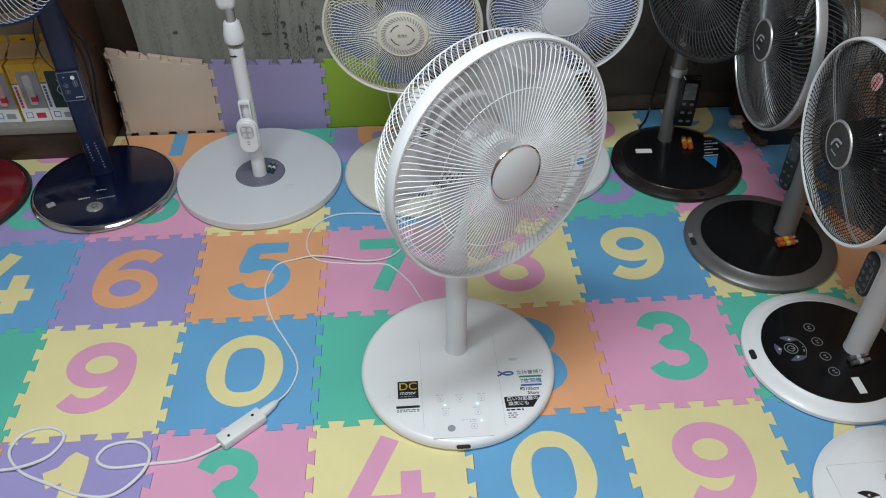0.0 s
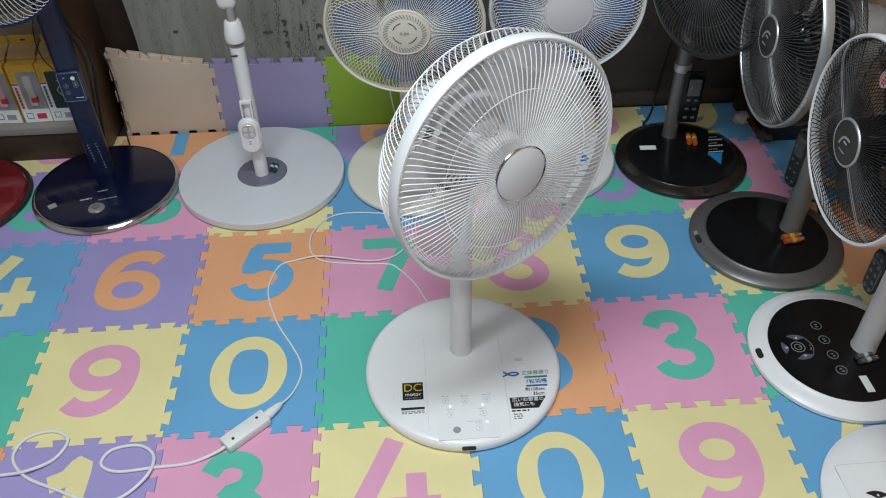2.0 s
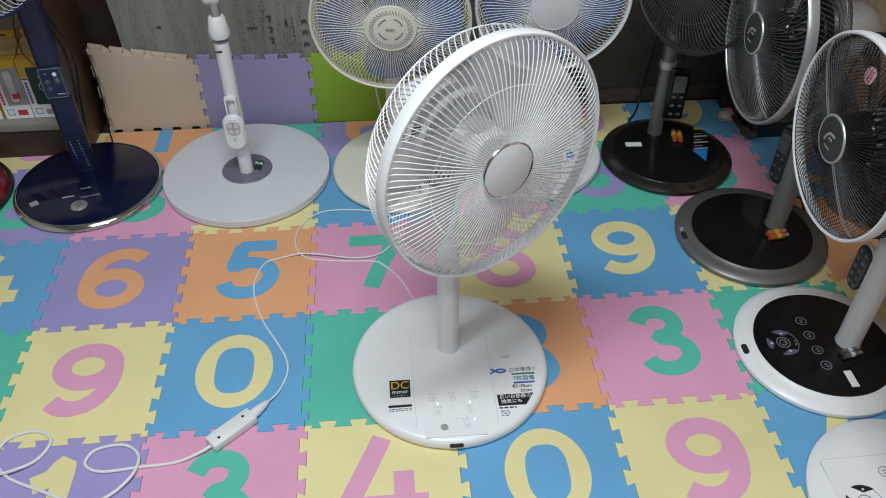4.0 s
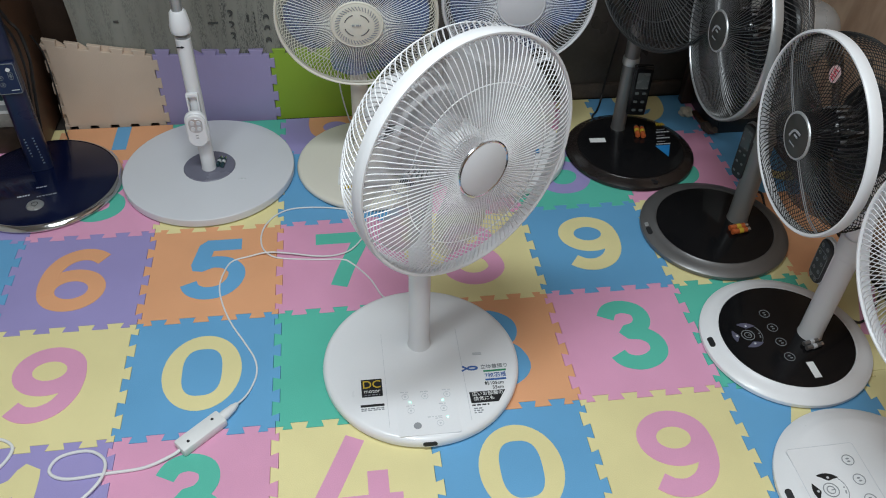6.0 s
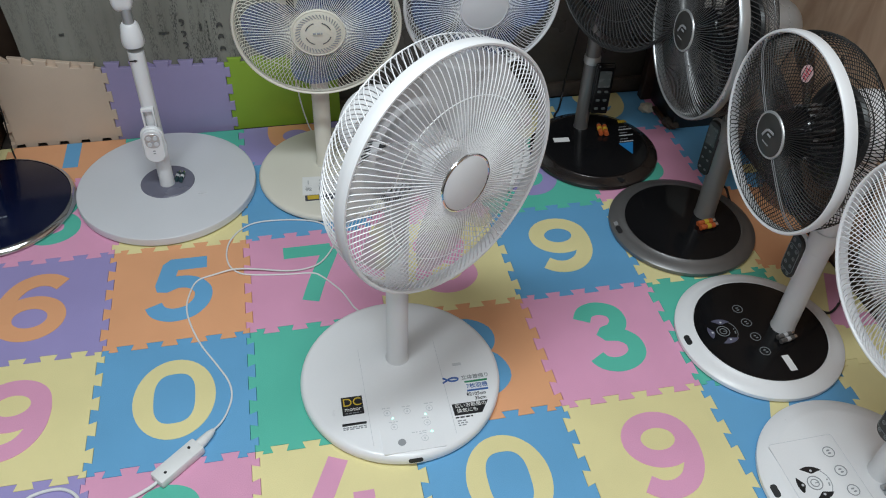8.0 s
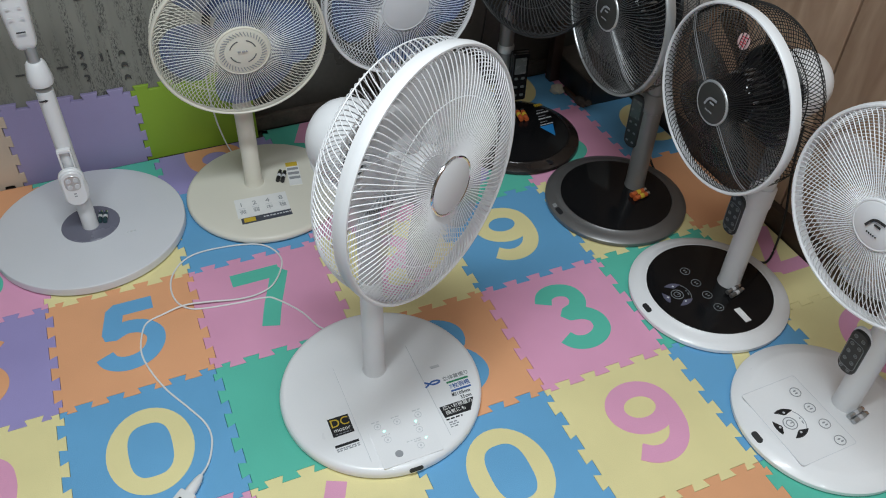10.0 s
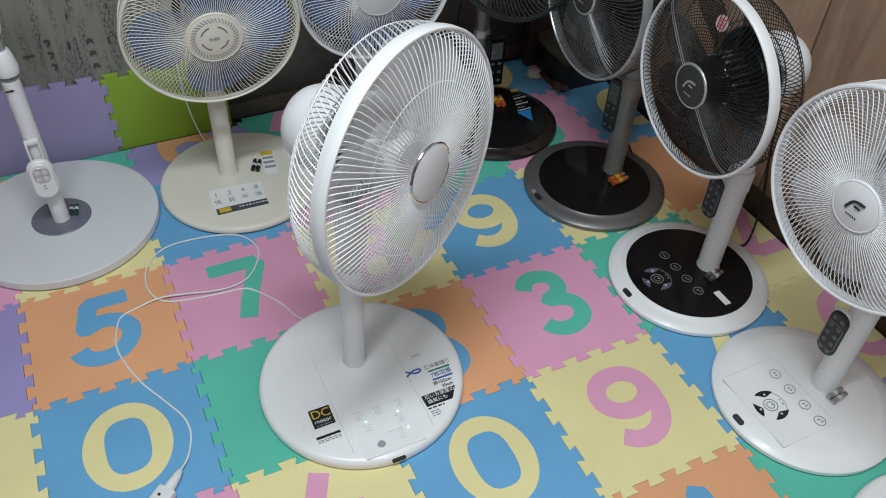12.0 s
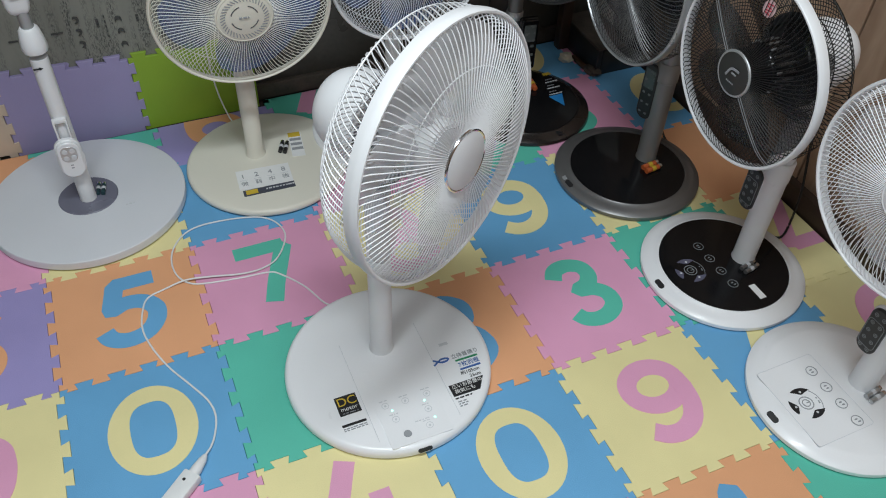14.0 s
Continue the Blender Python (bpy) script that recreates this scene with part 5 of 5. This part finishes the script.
part("back_panel", box(0.9, 0.012, 1.2, Matrix.Translation((-0.80, 1.492, 0.70)), 0.001), material("cream_board", (0.72, 0.67, 0.58), 0.6, 0, 0.06, 4, 160, 0.03), shelf, "pale back panel")

BOX_WHITE = material("white_card", (0.78, 0.79, 0.80), 0.5, 0, 0.05, 30, 300, 0)
BOX_YELLOW = material("yellow_card", (0.70, 0.42, 0.04), 0.5, 0, 0.1, 30, 300, 0)
BOX_BROWN = material("kraft_card", (0.50, 0.32, 0.15), 0.6, 0, 0.1, 30, 300, 0.02)
PINK_TOOL = material("pale_pink_plastic", (0.66, 0.42, 0.42), 0.3, 0, 0.2, 30, 300, 0, coat=0.4)
BOX_TEAL = material("dark_teal_card", (0.012, 0.045, 0.05), 0.35, 0, 0.2, 30, 300, 0)
GREY_TOOL = material("pale_grey_plastic", (0.52, 0.52, 0.52), 0.35, 0, 0.1, 30, 300, 0, coat=0.3)
rnd = random.Random(8)
for k in range(8):
    bx = -0.4135 - 0.0765 * k
    dark = k % 3 == 0
    bt = thing("product_box", pose(bx, 1.332, 0.1095, 0, 0, rnd.uniform(-2.5, 2.5)), "yellow boxed product with a dark teal picture panel on the shelf" if dark else "yellow and white boxed product with a clear window on the shelf", "box", "boxed goods on the shelf")
    part("carton", box(0.072, 0.088, 0.172, Matrix.Translation((0, 0, 0.086)), 0.0015, 1), BOX_YELLOW, bt)
    flap = part("top_flap", box(0.0715, 0.058, 0.0024, pose(0, 0.012, 0.184, 20, 0, 0), 0.0008, 1), BOX_BROWN, bt, "kraft-brown top flap")
    tab = part("hang_tab", box(0.066, 0.0022, 0.030, pose(0, 0.040, 0.200, 4, 0, 0), 0.0008, 1), BOX_YELLOW, bt)
    part("tab_hole", prism(pill(0.013, 0.005, 0.002, 3), 0, 0.0009, m=pose(0, 0.0388, 0.202, 90, 0, 0)), INK_BLACK, tab, smooth=False)
    for q in range(3):
        part("print", prism(rect(0.0035, 0.0085), 0, 0.0008, m=pose(-0.028 + 0.004 * (q % 2), -0.0436, 0.130 + 0.012 * q, 90, 0, 0)), BOX_BROWN, bt, smooth=False)
    win = part("window_recess", prism(pill(0.052, 0.112, 0.005, 4), 0, 0.0012, m=pose(0.0095, -0.0436, 0.095, 90, 0, 0)), BOX_TEAL if dark else INK_GREY, bt)
    if dark:
        line = [(0.0095 + 0.006 * math.sin(t * 0.9), 0.125 - 0.006 * t) for t in range(9)]
        bm = stroke([(u, v) for u, v in line], 0.0009, 0, 0.0016)
        bm.transform(pose(0, -0.0436, 0, 90, 0, 0))
        part("script_mark", bm, INK_PALE, win, smooth=False)
    else:
        part("tool", prism(pill(0.020, 0.090, 0.006, 4), 0, 0.010, 0.002, m=pose(0.008, -0.042, 0.098, 90, 0, -4)), GREY_TOOL if k % 2 else PINK_TOOL, win)
        part("tool_band", prism(rect(0.016, 0.016), 0, 0.0108, 0.001, m=pose(0.012, -0.042, 0.072, 90, 0, -4)), INK_RED, win)
    part("side_stripe", box(0.017, 0.0022, 0.118, Matrix.Translation((-0.0268, -0.0438, 0.060)), 0.0004, 1), BOX_WHITE, bt)
    part("lower_strip", box(0.0712, 0.0022, 0.040, Matrix.Translation((0, -0.0440, 0.0205)), 0.0004, 1), BOX_WHITE, bt)
    part("print", prism(rect(0.016, 0.004), 0, 0.0008, m=pose(-0.0268, -0.0449, 0.117, 90, 0, 0)), INK_BLUE, bt, smooth=False)
    for q in range(7):
        part("print", prism(rect(0.006, 0.0075), 0, 0.0008, m=pose(-0.027, -0.0449, 0.048 + 0.0095 * q, 90, 0, 0)), INK_RED if k % 2 else INK_BLUE, bt, smooth=False)
    part("picture", prism(rect(0.024, 0.016), 0, 0.0008, m=pose(0.012, -0.0451, 0.019, 90, 0, 0)), INK_RED if k % 2 else INK_GREY, bt, smooth=False)
    bm = stroke([(-0.008, -0.008), (0.008, -0.008), (0.008, 0.008), (-0.008, 0.008), (-0.008, -0.008)], 0.0009, 0, 0.0008)
    bm.transform(pose(-0.018, -0.0451, 0.021, 90, 0, 0))
    part("picture_frame", bm, INK_BLUE, bt, smooth=False)

# dark lumber and scraps in the corner
lump = thing("dark_wooden_crate", pose(1.59, 1.283, 0), "low black wooden crate with a brown post in the corner", "crate")
part("crate_side", box(0.016, 0.200, 0.080, Matrix.Translation((-0.069, 0.0, 0.040)), 0.002), BLACK, lump)
part("crate_side", box(0.016, 0.200, 0.080, Matrix.Translation((0.069, 0.0, 0.040)), 0.002), BLACK, lump)
part("crate_end", box(0.121, 0.016, 0.078, Matrix.Translation((0.0, -0.092, 0.039)), 0.002), BLACK, lump)
part("crate_lid", box(0.156, 0.202, 0.010, Matrix.Translation((0, 0, 0.0855)), 0.002), DUST, lump)
part("crate_runner", box(0.014, 0.105, 0.012, pose(-0.086, -0.045, 0.0062, 0, 0, 3), 0.002), WOOD_SIDE, lump, "brown splintered runner")
part("crate_post", box(0.034, 0.030, 0.46, Matrix.Translation((-0.092, 0.075, 0.23)), 0.003), WOOD_DARK, lump, "dark brown upright post")
bm = box(0.012, 0.19, 0.30, pose(1.632, 1.283, 0.2405, 0, 4, 0), 0.002)
tagged(part("pale_board", bm, PLASTER), "pale greige board leaning on the crate in the corner", "board")
bm = bmesh.new()
bmesh.ops.create_icosphere(bm, subdivisions=3, radius=0.02)
for v in bm.verts:
    v.co *= 1 + 0.45 * noise.noise(v.co * 90)
    v.co.z = max(v.co.z * 0.7, -0.010)
bm.transform(pose(1.475, 1.285, 0.0105))
tagged(part("foam_scrap", bm, ROOT), "pale yellow crumpled foam scrap on the mat", "scrap")
bm = bmesh.new()
bmesh.ops.create_icosphere(bm, subdivisions=3, radius=0.026)
for v in bm.verts:
    v.co *= 1 + 0.6 * noise.noise(v.co * 70 + Vector((4, 2, 1)))
    v.co.x *= 0.7
    v.co.z = max(v.co.z * 0.5, -0.011)
bm.transform(pose(1.512, 1.195, 0.0115, 0, 0, 20))
tagged(part("wood_scrap", bm, DUST), "dark splintered scrap of wood beside the crate", "scrap")

# ---- cords ----
bm = bmesh.new()
path = [(0.546, 0.602, 0.012), (0.528, 0.630, 0.004), (0.505, 0.688, 0.002), (0.466, 0.743, 0.002), (0.442, 0.758, 0.002), (0.385, 0.763, 0.002), (0.312, 0.774, 0.002), (0.280, 0.786, 0.003), (0.260, 0.815, 0.003), (0.255, 0.858, 0.003),
        (0.266, 0.902, 0.003), (0.296, 0.940, 0.003), (0.340, 0.956, 0.003), (0.415, 0.951, 0.003), (0.473, 0.933, 0.003), (0.502, 0.898, 0.003), (0.506, 0.850, 0.003), (0.471, 0.791, 0.004), (0.431, 0.772, 0.004), (0.385, 0.772, 0.005),
        (0.326, 0.785, 0.007), (0.274, 0.794, 0.007), (0.228, 0.788, 0.003), (0.190, 0.775, 0.002), (0.174, 0.738, 0.002), (0.168, 0.692, 0.002), (0.178, 0.640, 0.002), (0.200, 0.580, 0.002), (0.231, 0.522, 0.002), (0.254, 0.475, 0.002),
        (0.260, 0.438, 0.002), (0.252, 0.402, 0.003), (0.238, 0.372, 0.006), (0.214, 0.345, 0.011)]
tube(bm, smooth_path(path, 8), 0.0020, 7)
cord = thing("power_cord", Matrix.Identity(4), "thin white power cord of the fan looped on the mat", "cord")
part("cable", bm, CORD, cord)
bm = bmesh.new()
tube(bm, [(0.226, 0.356, 0.010), (0.219, 0.348, 0.010), (0.205, 0.333, 0.010), (0.196, 0.324, 0.010)], 0.010, 12, [0.4, 0.75, 1.0, 1.0])
part("plug", bm, CORD, cord, "white moulded plug")

ext = thing("extension_cord", Matrix.Identity(4), "white extension cord with a long socket block on the mat", "cord")
turn = math.degrees(math.atan2(0.331 - 0.262, 0.204 - 0.125))
blk = part("socket_block", box(0.098, 0.034, 0.020, pose(0.163, 0.294, 0.0105, 0, 0, turn), 0.004, 2), CORD, ext)
for d in (-0.03, 0.03):
    part("screw", lathe([(0, 0.0008), (0.0025, 0.0008), (0.003, 0), (0, 0)], 12, pose(0.163, 0.294, 0.0206, 0, 0, turn) @ pose(d, 0.004 if d > 0 else -0.004, 0)), INK_BLACK, blk)
bm = bmesh.new()
path = [(0.128, 0.263, 0.009), (0.112, 0.252, 0.007), (0.065, 0.234, 0.0035), (0.0, 0.229, 0.0035), (-0.07, 0.225, 0.0035), (-0.103, 0.244, 0.0035), (-0.090, 0.274, 0.0035), (-0.040, 0.281, 0.0035), (-0.006, 0.252, 0.006), (-0.012, 0.205, 0.008), (-0.056, 0.166, 0.004), (-0.115, 0.170, 0.0035),
        (-0.176, 0.196, 0.0035), (-0.240, 0.228, 0.0035), (-0.275, 0.272, 0.0035), (-0.262, 0.314, 0.0035), (-0.215, 0.327, 0.0035), (-0.181, 0.304, 0.0035), (-0.195, 0.262, 0.0035), (-0.235, 0.236, 0.009), (-0.285, 0.232, 0.005), (-0.40, 0.228, 0.0035), (-0.62, 0.25, 0.0035)]
tube(bm, smooth_path(path, 8), 0.0031, 8)
part("cable", bm, CORD, ext)


def loose_cord(pts, r, mat, label):
    bm = bmesh.new()
    tube(bm, smooth_path(pts, 8), r, 6)
    return tagged(part("power_cord", bm, mat), label, "cord")


loose_cord([(1.185, 1.255, 0.004), (1.190, 1.285, 0.012), (1.215, 1.325, 0.004), (1.240, 1.375, 0.006), (1.252, 1.394, 0.07), (1.268, 1.393, 0.22), (1.29, 1.394, 0.5)], 0.003, BLACK_CORD, "black power cord running up the cabinet front")
loose_cord([(1.548, 0.440, 0.012), (1.575, 0.437, 0.004), (1.595, 0.445, 0.03), (1.60, 0.455, 0.12), (1.57, 0.46, 0.26), (1.50, 0.42, 0.42)], 0.003, BLACK_CORD, "black power cord hanging behind a white fan")
loose_cord([(1.470, 0.850, 0.004), (1.500, 0.872, 0.030), (1.520, 0.866, 0.032), (1.526, 0.842, 0.010), (1.530, 0.810, 0.003)], 0.003, BLACK_CORD, "short black cord behind the gunmetal fan's base")
loose_cord([(0.470, 1.30, 0.5), (0.462, 1.315, 0.25), (0.468, 1.325, 0.12), (0.485, 1.318, 0.03), (0.50, 1.30, 0.003)], 0.002, CORD, "white cord hanging behind the cream fan")
loose_cord([(-0.300, 1.345, 0.30), (-0.285, 1.352, 0.24), (-0.285, 1.352, 0.12), (-0.29, 1.34, 0.02), (-0.28, 1.31, 0.003), (-0.28, 1.28, 0.003)], 0.0022, BLACK_CORD, "thin dark cord by the shelf's end panel")
loose_cord([(-0.345, 1.20, 0.50), (-0.372, 1.19, 0.42), (-0.37, 1.18, 0.36), (-0.345, 1.165, 0.33)], 0.0016, BLACK_CORD, "thin dark cord looped at the navy fan's post")

loose_cord([(-0.318, 1.235, 0.46), (-0.305, 1.25, 0.393), (-0.286, 1.25, 0.357), (-0.284, 1.25, 0.285), (-0.300, 1.25, 0.19), (-0.315, 1.24, 0.07), (-0.325, 1.235, 0.026)], 0.0042, BLACK_CORD, "thick black cable beside the navy fan's post")
loose_cord([(-0.318, 1.225, 0.42), (-0.300, 1.24, 0.35), (-0.297, 1.24, 0.27), (-0.312, 1.235, 0.15), (-0.33, 1.228, 0.025)], 0.0032, BLACK_CORD, "black cable beside the navy fan's post")


# ---- the floor's foam tiles ----
for j, row in MAT_PLAN.items():
    for i, (ground, digit, ink) in row.items():
        foam_tile(i, j, ground, digit, ink)
